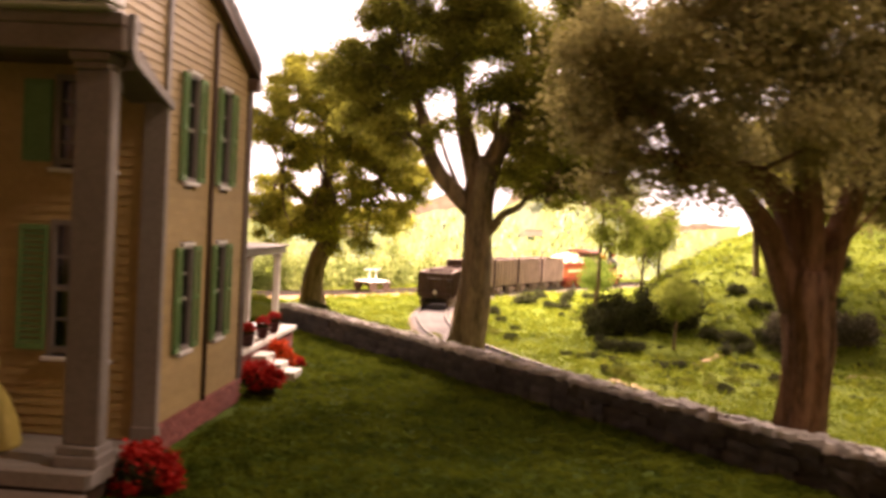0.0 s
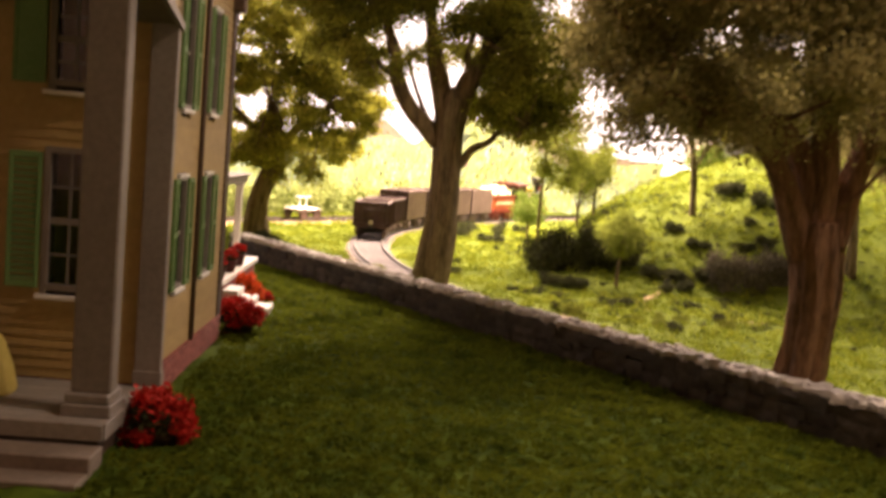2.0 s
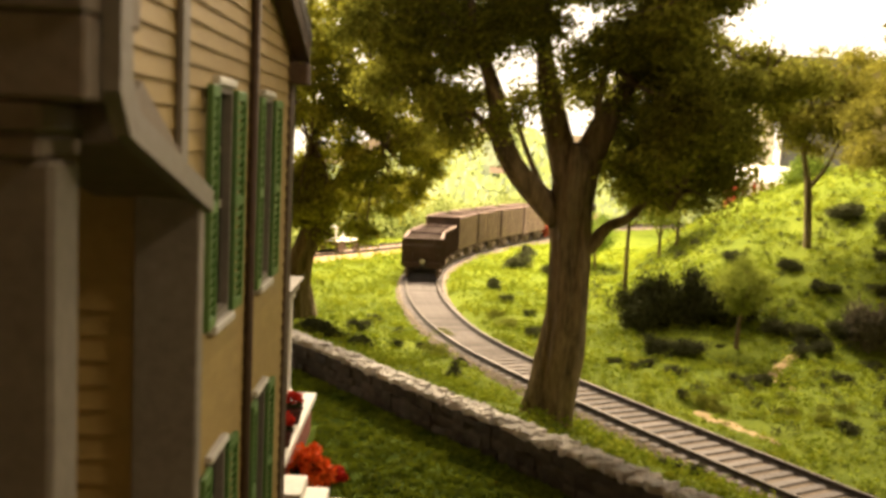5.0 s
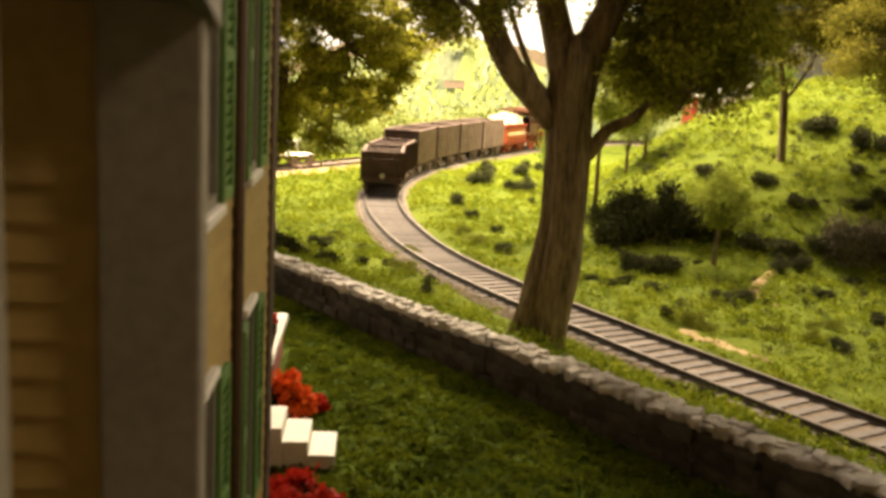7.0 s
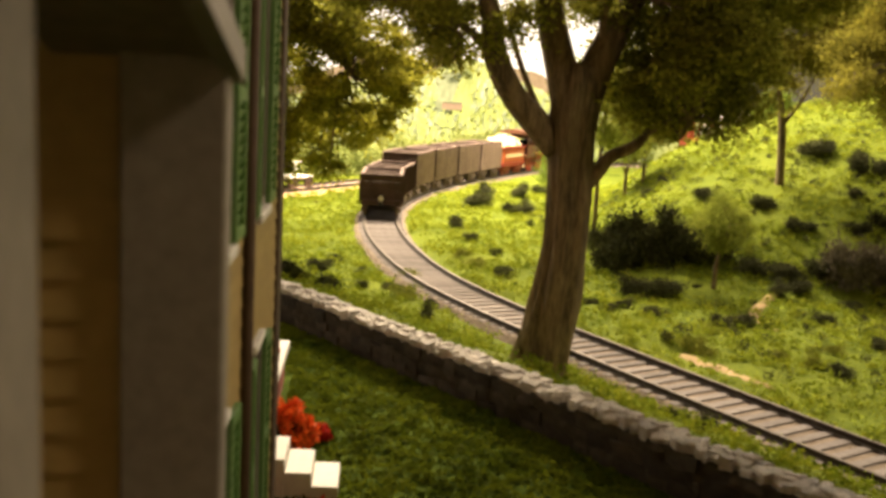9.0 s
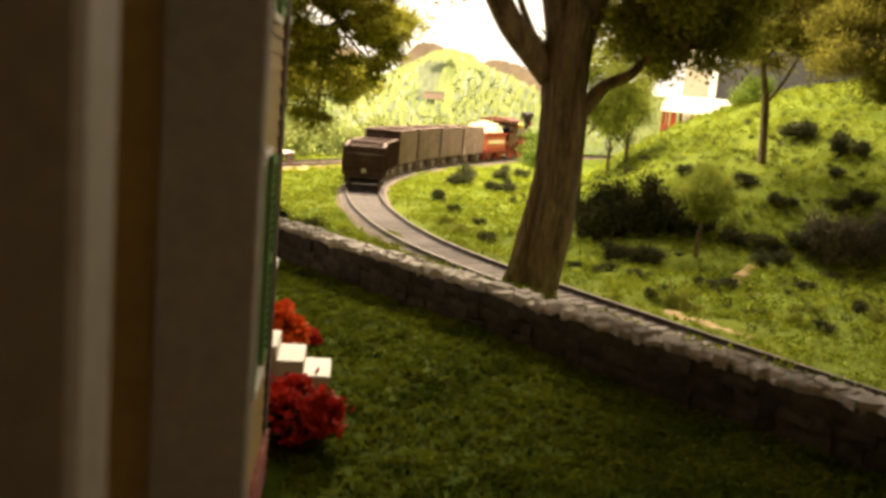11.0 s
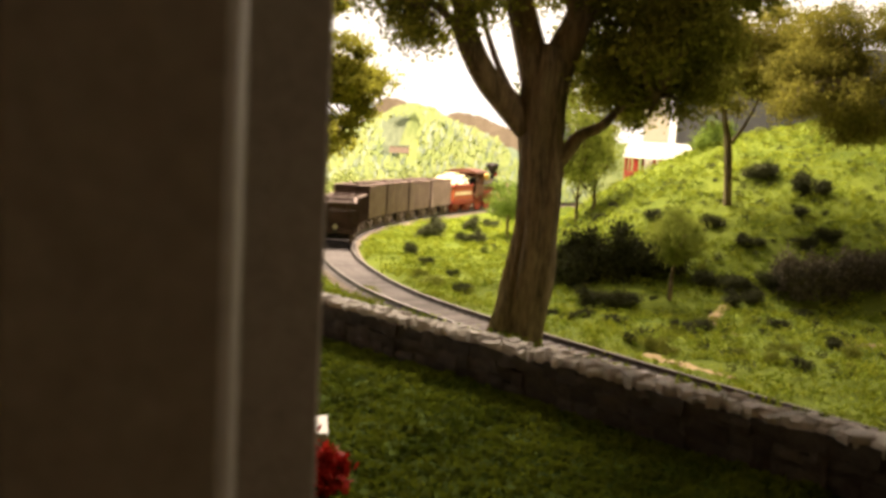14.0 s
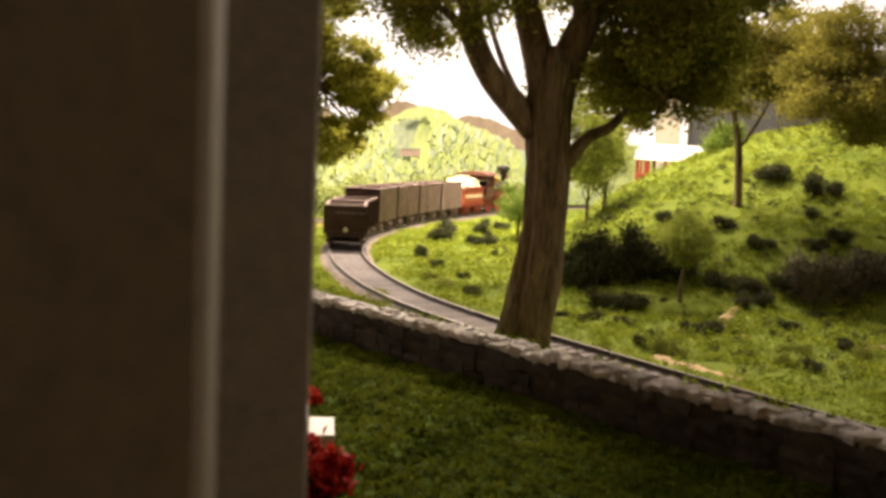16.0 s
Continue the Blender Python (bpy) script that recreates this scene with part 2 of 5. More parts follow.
# ---- builders ----
def part(name, bm, material, parent=None, label="", smooth=False, kind="", loc=None):
    """One mesh object from a bmesh in full-size metres, under its thing or part."""
    bmesh.ops.scale(bm, vec=(S, S, S), verts=bm.verts)
    me = bpy.data.meshes.new(name)
    bm.to_mesh(me)
    bm.free()
    me.materials.append(material)
    if smooth:
        me.shade_smooth()
    ob = new(name, me)
    ob.parent = parent
    if loc is not None:
        ob.location = Vector(loc) * S
    return tagged(ob, label=label, kind=kind)


def thing(name, label, category, loc=(0, 0, 0), rz=0, group="", kind=""):
    ob = new(name)
    ob.empty_display_size = 0.01
    ob.matrix_world = pose(loc[0] * S, loc[1] * S, loc[2] * S, 0, 0, rz)
    return tagged(ob, label, category, group, kind)


def share(name, me, parent, loc, rz=0.0, scale=(1, 1, 1), rx=0.0, ry=0.0):
    """One more object on a shared mesh."""
    ob = new(name, me)
    ob.parent = parent
    ob.matrix_local = Matrix.LocRotScale(Vector(loc) * S, Euler((rx, ry, rz)), Vector(scale))
    return ob


def box(bm, x0, x1, y0, y1, z0, z1, bevel=0.0):
    r = bmesh.ops.create_cube(bm, size=1)
    for v in r["verts"]:
        v.co = Vector(((x0 + x1) / 2 + v.co.x * (x1 - x0), (y0 + y1) / 2 + v.co.y * (y1 - y0), (z0 + z1) / 2 + v.co.z * (z1 - z0)))
    if bevel:
        es = list({e for v in r["verts"] for e in v.link_edges})
        bmesh.ops.bevel(bm, geom=es, offset=bevel, segments=1, affect="EDGES")
    return bm


def B(*boxes, bevel=0.0):
    bm = bmesh.new()
    for b in boxes:
        box(bm, *b, bevel=bevel)
    return bm


def prism(pts, axis, a, b):
    """A polygon drawn in the plane across axis, given thickness from a to b."""
    bm = bmesh.new()
    put = {"x": lambda u, v, w: (w, u, v), "y": lambda u, v, w: (u, w, v), "z": lambda u, v, w: (u, v, w)}[axis]
    lo = [bm.verts.new(put(u, v, a)) for u, v in pts]
    hi = [bm.verts.new(put(u, v, b)) for u, v in pts]
    bm.faces.new(lo), bm.faces.new(hi)
    for i in range(len(pts)):
        j = (i + 1) % len(pts)
        bm.faces.new((lo[i], lo[j], hi[j], hi[i]))
    bmesh.ops.recalc_face_normals(bm, faces=bm.faces)
    return bm


def tube(bm, pts, radii, sides=10, rough=0.0, seed=0, ridge=0.0):
    """A tapered limb along a line of points."""
    pts = [Vector(p) for p in pts]
    rings = []
    side = None
    for i, p in enumerate(pts):
        d = (pts[min(i + 1, len(pts) - 1)] - pts[max(i - 1, 0)]).normalized()
        side = (side - d * side.dot(d)).normalized() if side else d.orthogonal().normalized()
        up = d.cross(side)
        ring = []
        for k in range(sides):
            a = 2 * math.pi * k / sides
            w = 1 + rough * noise.noise(Vector((math.cos(a) * 1.6, math.sin(a) * 1.6, p.length * 0.35 + seed)))
            if ridge:
                w += ridge * (noise.noise(Vector((math.cos(a) * 5, math.sin(a) * 5, p.z * 0.5 + seed))) + 0.6 * noise.noise(Vector((math.cos(a) * 11, math.sin(a) * 11, p.z * 1.1 + seed))))
            ring.append(bm.verts.new(p + (side * math.cos(a) + up * math.sin(a)) * radii[i] * w))
        rings.append(ring)
    for r0, r1 in zip(rings, rings[1:]):
        for k in range(sides):
            bm.faces.new((r0[k], r0[(k + 1) % sides], r1[(k + 1) % sides], r1[k]))
    bm.faces.new(rings[0][::-1]), bm.faces.new(rings[-1])
    return bm


def smoothed(pts, radii, n=5):
    """Points and radii on a soft curve through a few given ones."""
    P = [Vector(p) for p in pts]
    out, rad = [], []
    for i in range(len(P) - 1):
        a, b, c, d = P[max(i - 1, 0)], P[i], P[i + 1], P[min(i + 2, len(P) - 1)]
        for k in range(n):
            t = k / n
            out.append(0.5 * (2 * b + (c - a) * t + (2 * a - 5 * b + 4 * c - d) * t * t + (3 * b - a - 3 * c + d) * t ** 3))
            rad.append(radii[i] + (radii[i + 1] - radii[i]) * t)
    return out + [P[-1]], rad + [radii[-1]]


def cyl(bm, a, b, r, sides=14, r2=None):
    return tube(bm, [a, b], [r, r if r2 is None else r2], sides)


def flakes(name, centres, spread, size, material, parent=None, label="", kind="", rng=None, flat=1.0):
    """A cloud of small bent leaves, one mesh; centres is an (n, 3) array, spread the scatter round each."""
    rng = rng or np.random.default_rng(1)
    c = np.asarray(centres, float)
    n = len(c)
    c = c + rng.normal(size=(n, 3)) * spread * np.array([1, 1, flat])
    a, b = rng.normal(size=(n, 3)), rng.normal(size=(n, 3))
    a /= np.linalg.norm(a, axis=1)[:, None]
    b -= a * (a * b).sum(1)[:, None]
    b /= np.linalg.norm(b, axis=1)[:, None]
    s = (size * (0.6 + 0.8 * rng.random(n)))[:, None]
    v = np.stack([c - a * s, c + b * s * 0.6, c + a * s, c - b * s * 0.6], 1).reshape(-1, 3) * S
    me = bpy.data.meshes.new(name)
    me.vertices.add(4 * n)
    me.vertices.foreach_set("co", v.ravel())
    me.loops.add(4 * n)
    me.loops.foreach_set("vertex_index", np.arange(4 * n, dtype=np.int32))
    me.polygons.add(n)
    me.polygons.foreach_set("loop_start", np.arange(0, 4 * n, 4, dtype=np.int32))
    me.update(calc_edges=True)
    me.materials.append(material)
    ob = new(name, me)
    ob.parent = parent
    return tagged(ob, label=label, kind=kind)


def clumped(blobs, per, rng, sub=9, shell=0.5, sub_r=0.42):
    """Leaf centres gathered in small clumps on rounded masses (x, y, z, radius)."""
    out = []
    for x, y, z, r in blobs:
        k = max(3, int(sub * r * r))
        d = rng.normal(size=(k, 3))
        d /= np.linalg.norm(d, axis=1)[:, None]
        heads = np.array([x, y, z]) + d * (r * (shell + (1 - shell) * rng.random((k, 1)))) * np.array([1, 1, 0.85])
        m = int(per * r * r / k) + 4
        q = rng.normal(size=(k, m, 3)) * sub_r * (0.6 + 0.5 * rng.random((k, 1, 1))) * np.array([1, 1, 0.6])
        out.append((heads[:, None] + q).reshape(-1, 3))
    return np.concatenate(out)


# ---- ground ----
LAWN_Z, RAIL_Z = -0.90, -2.30
WALL_A, WALL_B = Vector((9.6, 12.0)), Vector((-6.4, 34.6))
WALL_DIR = (WALL_B - WALL_A).normalized()
WALL_N = Vector((-WALL_DIR.y, WALL_DIR.x)) * -1
if WALL_N.x < 0:
    WALL_N = -WALL_N


def ease(a):
    a = min(max(a, 0.0), 1.0)
    return a * a * (3 - 2 * a)


def off_wall(x, y):
    return (Vector((x, y)) - WALL_A).dot(WALL_N)


MAIN = smoothed([(16, 13.5, 0), (11.2, 22.0, 0), (7.19, 29.2, 0), (3.82, 35.6, 0), (1.2, 40.9, 0), (-0.75, 46.0, 0), (-1.95, 51.6, 0), (-2.6, 57.9, 0), (-2.45, 65.2, 0), (-1.0, 72.2, 0), (1.3, 78.3, 0), (4.2, 84.6, 0), (7.6, 91.0, 0), (11.8, 98.0, 0), (17.5, 105.5, 0), (27, 112, 0)], [0] * 16, 10)[0]
BACK = smoothed([(-40, 47, 0), (-24, 58, 0), (-14, 66.6, 0), (-8.8, 72.2, 0), (-3.9, 79, 0), (1.2, 86.6, 0), (6.5, 95.5, 0), (12, 105, 0)], [0] * 8, 10)[0]
MAIN_XY, BACK_XY = np.array([p[:2] for p in MAIN]), np.array([p[:2] for p in BACK])


def to_track(x, y):
    return min(np.hypot(MAIN_XY[:, 0] - x, MAIN_XY[:, 1] - y).min(), np.hypot(BACK_XY[:, 0] - x, BACK_XY[:, 1] - y).min())


def ground(x, y, rough=True):
    d = off_wall(x, y)
    if d < 0:
        return LAWN_Z
    z = -2.55
    bank = 2.1 * (1 - ease((d - 0.4) / 7.0)) * (1 - ease((y - 44) / 22))
    hill = 0.0
    if x > 5 and y > 44:
        hill = 18.3 * (1 - math.exp(-(y - 44) / 26)) * (1 - math.exp(-max(x - 5.3 - 0.25 * max(y - 50, 0), 0) / 10))
        hill *= math.exp(-((y - 64) / 11) ** 2) if y > 64 else 1
        hill *= 1 - ease((x - 45) / 30)
    z += max(bank, hill)
    k = ease((to_track(x, y) - 1.1) / 0.9)
    z = (RAIL_Z - 0.42) * (1 - k) + z * k
    if rough:
        z += k * (0.16 * noise.noise(Vector((x * 0.35, y * 0.35, 3))) + 0.13 * noise.noise(Vector((x * 1.3, y * 1.3, 7))) + 0.06 * noise.noise(Vector((x * 3.1, y * 3.1, 4))))
    return z


def sheet(name, xs, ys, height, material, label, category, keep=None):
    bm = bmesh.new()
    vs = [[bm.verts.new((x, y, height(x, y))) for y in ys] for x in xs]
    for i in range(len(xs) - 1):
        for j in range(len(ys) - 1):
            if keep is None or keep((xs[i] + xs[i + 1]) / 2, (ys[j] + ys[j + 1]) / 2):
                bm.faces.new((vs[i][j], vs[i + 1][j], vs[i + 1][j + 1], vs[i][j + 1]))
    ob = part(name, bm, material, smooth=True, label=label, kind="structure")
    ob["category"] = category
    return ob


def steps_of(a, b, n):
    return [a + (b - a) * i / n for i in range(n + 1)]


XS = steps_of(-70, -14, 28) + steps_of(-13.5, 26, 115) + steps_of(27, 90, 32)
YS = steps_of(-40, 8, 24) + steps_of(8.5, 80, 200) + steps_of(81, 130, 49)
sheet("ground", XS, YS, lambda x, y: ground(x, y) if off_wall(x, y) > 0.1 else LAWN_Z - 0.5 + 0.45 * ease((off_wall(x, y) + 0.9) / 0.9), M_FIELD, "rolling meadow of yellow-green scenic turf", "ground", lambda x, y: off_wall(x, y) > -1.2)


def lawn_z(x, y):
    return LAWN_Z + 0.05 * noise.noise(Vector((x * 0.5, y * 0.5, 1))) + 0.06 * noise.noise(Vector((x * 1.7, y * 1.7, 5))) + 0.05 * noise.noise(Vector((x * 4.5, y * 4.5, 8)))


def lawn_sheet():
    bm = bmesh.new()
    us, ws = steps_of(-24, -4, 30) + steps_of(-3.7, 30, 210), steps_of(0, 18, 130) + steps_of(18.6, 60, 40)
    vs = [[None] * len(ws) for _ in us]
    for i, u in enumerate(us):
        for j, w in enumerate(ws):
            p = WALL_A + WALL_DIR * u - WALL_N * (w - 0.05)
            vs[i][j] = bm.verts.new((p.x, p.y, lawn_z(p.x, p.y)))
    for i in range(len(us) - 1):
        for j in range(len(ws) - 1):
            bm.faces.new((vs[i][j], vs[i + 1][j], vs[i + 1][j + 1], vs[i][j + 1]))
    bmesh.ops.recalc_face_normals(bm, faces=bm.faces)
    ob = part("lawn", bm, M_LAWN, smooth=True, label="short dark green lawn of scenic grass", kind="structure")
    ob["category"] = "lawn"


lawn_sheet()
# Unseen shell, added to keep light off the near side
for nm, lab, bx in (("room_wall_south", "unseen plain brown wall added behind the layout to block light", (-72, 97, -47, -46, -50, 42)), ("room_wall_west", "unseen plain brown wall added beside the layout to block light", (-73, -72, -46, 60, -50, 42)), ("room_wall_east", "unseen plain brown wall added beside the layout to block light", (96, 97, -46, 60, -50, 42)), ("ceiling", "unseen low brown cover added over the front of the layout to shade it", (-72, 96, -46, 38.5, 42, 43)), ("room_floor", "unseen brown sheet added below the layout to block light", (-400, 400, -300, 400, -52, -51))):
    ob = part(nm, B(bx), M_SHELL, None, lab, kind="structure")
    ob["category"] = "room"


def sand(line, widths, label):
    bm = bmesh.new()
    P, W = smoothed([(x, y, 0) for x, y in line], widths, 8)
    rings = []
    for i, p in enumerate(P):
        d = P[min(i + 1, len(P) - 1)] - P[max(i - 1, 0)]
        n = Vector((d.y, -d.x, 0)).normalized()
        w = W[i] * (1 + 0.35 * noise.noise(Vector((p.x * 1.7, p.y * 1.7, 2))))
        ring = []
        for a in (-1, -0.5, 0, 0.5, 1):
            q = p + n * a * w
            ring.append(bm.verts.new((q.x, q.y, ground(q.x, q.y) + (0.03 if abs(a) < 1 else -0.03))))
        rings.append(ring)
    for r0, r1 in zip(rings, rings[1:]):
        for k in range(4):
            bm.faces.new((r0[k], r0[k + 1], r1[k + 1], r1[k]))
    ob = part("sand_path", bm, M_REDSOIL if "reddish" in label else M_DIRT, None, label, smooth=True, kind="structure")
    ob["category"] = "path"


sand([(10.4, 40.2), (10.0, 40.9), (10.2, 42.0), (11.2, 43.8), (12.6, 45.2)], [0.12, 0.32, 0.36, 0.28, 0.06], "bare sandy trail through the meadow")
sand([(6.0, 36.9), (6.5, 36.0), (7.0, 34.8), (7.5, 33.7)], [0.10, 0.34, 0.30, 0.05], "bare sandy strip beside the track")
sand([(12.6, 38.4), (14.2, 38.9), (16.2, 38.6)], [0.08, 0.3, 0.06], "small bare sandy patch")
sand([(16.5, 41.5), (18.5, 42.0), (21.0, 41.2)], [0.08, 0.35, 0.06], "small bare sandy patch")
sand([(-14, 64.4), (-9, 69.9), (-4.6, 75.6), (-2.4, 79.0)], [1.2, 1.1, 0.9, 0.3], "bare reddish ground along the back track")

# ---- stone wall ----
def stone_mesh(seed, material, rough=0.30):
    bm = bmesh.new()
    bmesh.ops.create_cube(bm, size=1)
    bmesh.ops.subdivide_edges(bm, edges=bm.edges, cuts=1, use_grid_fill=True)
    for v in bm.verts:
        v.co *= 0.80 + 0.10 / max(v.co.length, 0.4) + rough * noise.noise(v.co * 2.2 + Vector((seed * 7.1, 0, 0)))
    bmesh.ops.scale(bm, vec=(S, S, S), verts=bm.verts)
    me = bpy.data.meshes.new("stone")
    bm.to_mesh(me)
    bm.free()
    me.materials.append(material)
    return me


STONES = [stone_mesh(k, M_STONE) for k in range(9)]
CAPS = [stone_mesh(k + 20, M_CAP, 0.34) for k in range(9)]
wall_len = (WALL_B - WALL_A).length
wall_deg = math.atan2(WALL_DIR.y, WALL_DIR.x)
stone_wall = thing("stone_wall", "low dry-laid field stone wall beside the lawn", "wall", (WALL_A.x, WALL_A.y, LAWN_Z), math.degrees(wall_deg), kind="structure")
part("wall_core", B((0, wall_len, -0.16, 0.16, -0.6, 0.70)), M_MORTAR, stone_wall)


def lay_stones():
    r = random.Random(4)
    side = -1 if WALL_N.dot(Vector((-WALL_DIR.y, WALL_DIR.x))) > 0 else 1
    for row in range(3):
        u = r.uniform(-0.2, 0.1)
        while u < wall_len:
            w = r.uniform(0.22, 0.60)
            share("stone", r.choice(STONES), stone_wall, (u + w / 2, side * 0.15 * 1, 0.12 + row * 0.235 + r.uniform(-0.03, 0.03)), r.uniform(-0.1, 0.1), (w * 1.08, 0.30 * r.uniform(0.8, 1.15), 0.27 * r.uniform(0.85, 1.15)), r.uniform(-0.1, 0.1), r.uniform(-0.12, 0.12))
            u += w
    u = -0.1
    while u < wall_len:
        w = r.uniform(0.11, 0.25)
        for v in (-0.16, 0.0, 0.16):
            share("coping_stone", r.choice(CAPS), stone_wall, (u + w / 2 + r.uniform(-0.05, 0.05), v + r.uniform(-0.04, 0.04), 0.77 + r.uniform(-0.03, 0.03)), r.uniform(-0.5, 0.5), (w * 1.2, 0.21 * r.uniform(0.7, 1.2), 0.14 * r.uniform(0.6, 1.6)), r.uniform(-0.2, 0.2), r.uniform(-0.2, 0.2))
        u += w


# ---- railway ----
def along(line, step):
    P = [Vector(p) for p in line]
    out, left = [], 0.0
    for a, b in zip(P, P[1:]):
        d = b - a
        t = left
        while t < d.length:
            out.append((a + d * (t / d.length), math.atan2(d.y, d.x)))
            t += step
        left = t - d.length
    return out


def strip(line, profile):
    """A profile of (across, height) drawn along a line."""
    bm = bmesh.new()
    P = [Vector(p) for p in line]
    rings = []
    for i, p in enumerate(P):
        d = P[min(i + 1, len(P) - 1)] - P[max(i - 1, 0)]
        n = Vector((d.y, -d.x, 0)).normalized()
        rings.append([bm.verts.new(p + n * a + Vector((0, 0, h))) for a, h in profile])
    for r0, r1 in zip(rings, rings[1:]):
        for k in range(len(profile) - 1):
            bm.faces.new((r0[k], r0[k + 1], r1[k + 1], r1[k]))
    bm.faces.new(rings[0]), bm.faces.new(rings[-1][::-1])
    bmesh.ops.recalc_face_normals(bm, faces=bm.faces)
    return bm


def tie_mesh():
    bm = B((-0.14, 0.14, -1.16, 1.16, -0.10, 0.09), bevel=0.025)
    bmesh.ops.scale(bm, vec=(S, S, S), verts=bm.verts)
    me = bpy.data.meshes.new("sleeper")
    bm.to_mesh(me)
    bm.free()
    me.materials.append(M_TIE)
    return me


TIE = tie_mesh()


GAUGE = 0.84


def track(line, label, tie_gap, bed, bed_label):
    t = thing("railway_track", label, "track", (0, 0, RAIL_Z), kind="structure")
    part("ballast", strip(line, [(-1.62, -0.6), (-1.19, -0.20), (1.19, -0.20), (1.62, -0.6)]), bed, t, bed_label)
    for s in (-GAUGE, GAUGE):
        part("rail", strip(line, [(s - 0.085, -0.18), (s - 0.085, -0.15), (s - 0.03, -0.12), (s - 0.05, -0.02), (s + 0.05, -0.02), (s + 0.03, -0.12), (s + 0.085, -0.15), (s + 0.085, -0.18)]), M_RAIL, t, "dark steel rail")
        part("rail_head", strip(line, [(s - 0.05, -0.021), (s - 0.045, 0.0), (s + 0.045, 0.0), (s + 0.05, -0.021)]), M_RAILTOP, t, "worn bright rail head")
    for p, a in along(line, tie_gap):
        share("sleeper", TIE, t, (p.x, p.y, -0.25), a + random.uniform(-0.03, 0.03), (1, random.uniform(0.96, 1.04), 1))
    return t


# ---- house ----
HX, Y0, Y1 = -4.20, 13.75, 20.0
RIDGE_Y, RIDGE_Z, PITCH = 15.9, 7.95, 0.345


def roof_z(y):
    return RIDGE_Z - abs(y - RIDGE_Y) * PITCH


OPEN = [(15.70, 16.25, 3.82, 5.66), (17.80, 18.32, 3.82, 5.66), (15.70, 16.25, 0.76, 2.58), (17.80, 18.32, 0.76, 2.58)]
house = thing("house", "two-storey yellow clapboard house with green shutters and columned porch", "house", (0, 0, 0))


def wall_with_holes(u0, u1, z0, z1, holes, made):
    """Boxes (u, z) that fill a wall round its openings."""
    us = sorted({u0, u1, *[h[0] for h in holes], *[h[1] for h in holes]})
    for a, b in zip(us, us[1:]):
        if b - a < 1e-4:
            continue
        cuts = sorted((h[2], h[3]) for h in holes if h[0] <= a + 1e-6 and h[1] >= b - 1e-6)
        z = z0
        for c0, c1 in cuts:
            made(a, b, z, c0)
            z = c1
        made(a, b, z, z1)


def side_wall():
    bm = bmesh.new()
    wall_with_holes(Y0 + 0.02, Y1 - 0.02, -0.38, 6.40, OPEN, lambda a, b, z0, z1: box(bm, HX - 0.22, HX - 0.03, a, b, z0, z1))
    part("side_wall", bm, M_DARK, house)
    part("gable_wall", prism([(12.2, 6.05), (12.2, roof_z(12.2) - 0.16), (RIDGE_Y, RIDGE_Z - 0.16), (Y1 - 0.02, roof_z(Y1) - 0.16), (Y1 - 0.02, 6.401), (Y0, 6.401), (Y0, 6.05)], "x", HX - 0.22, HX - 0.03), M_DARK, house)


side_wall()


def clapboards():
    """Lapped boards on the side wall, cut round the openings and under the roof."""
    h = 0.155
    z = -0.38
    while z < 7.8:
        lo = 13.98 if z < 4.98 else (14.2 - (z - 4.98) / 0.5 * 1.65 if z < 5.48 else 12.64)
        hi = Y1 - 0.16
        if z + h > roof_z(lo) - 0.12:
            lo = RIDGE_Y - (RIDGE_Z - 0.12 - z - h) / PITCH
        if z + h > roof_z(hi) - 0.12:
            hi = RIDGE_Y + (RIDGE_Z - 0.12 - z - h) / PITCH
        segs = [(lo, hi)] if hi - lo > 0.3 else []
        for a, b, c, d in OPEN:
            if c - 0.12 < z + h / 2 < d + 0.08:
                segs = [s for p, q in segs for s in ((p, min(q, a - 0.02)), (max(p, b + 0.02), q)) if s[1] - s[0] > 0.05]
        for p, q in segs:
            part("clapboard", prism([(HX - 0.028, z), (HX + 0.028, z), (HX + 0.004, z + h + 0.015), (HX - 0.028, z + h + 0.015)], "y", p, q), M_SIDING, house)
        z += h


def window(parent, y0, y1, z0, z1, name="window"):
    w = thing(name, "", "")
    w.parent = parent
    x = HX
    t = 0.05
    part("window_frame", B((x - 0.10, x + 0.045, y0 - t, y0, z0 - t, z1 + t), (x - 0.10, x + 0.045, y1, y1 + t, z0 - t, z1 + t), (x - 0.10, x + 0.045, y0, y1, z1, z1 + t), (x - 0.10, x + 0.05, y0, y1, z0 - 0.02, z0 + 0.05), (x - 0.08, x - 0.02, y0, y1, (z0 + z1) / 2 - 0.035, (z0 + z1) / 2 + 0.035), (x - 0.075, x - 0.035, (y0 + y1) / 2 - 0.02, (y0 + y1) / 2 + 0.02, z0, z1), (x - 0.075, x - 0.035, y0, y1, z0 + (z1 - z0) * 0.75 - 0.02, z0 + (z1 - z0) * 0.75 + 0.02)), M_GREY, w, "grey-white sash frame")
    part("window_sill", B((x - 0.1, x + 0.10, y0 - 0.10, y1 + 0.10, z0 - 0.10, z0 - 0.022), bevel=0.012), M_WHITE, w)
    part("pane", B((x - 0.062, x - 0.05, y0 + 0.002, y1 - 0.002, z0 + 0.051, z1 - 0.002)), M_GLASS, w, "dark reflecting glass pane")
    part("window_hood", B((x - 0.02, x + 0.08, y0 - 0.06, y1 + 0.06, z1 + t + 0.002, z1 + t + 0.07), bevel=0.012), M_WHITE, w)
    return w


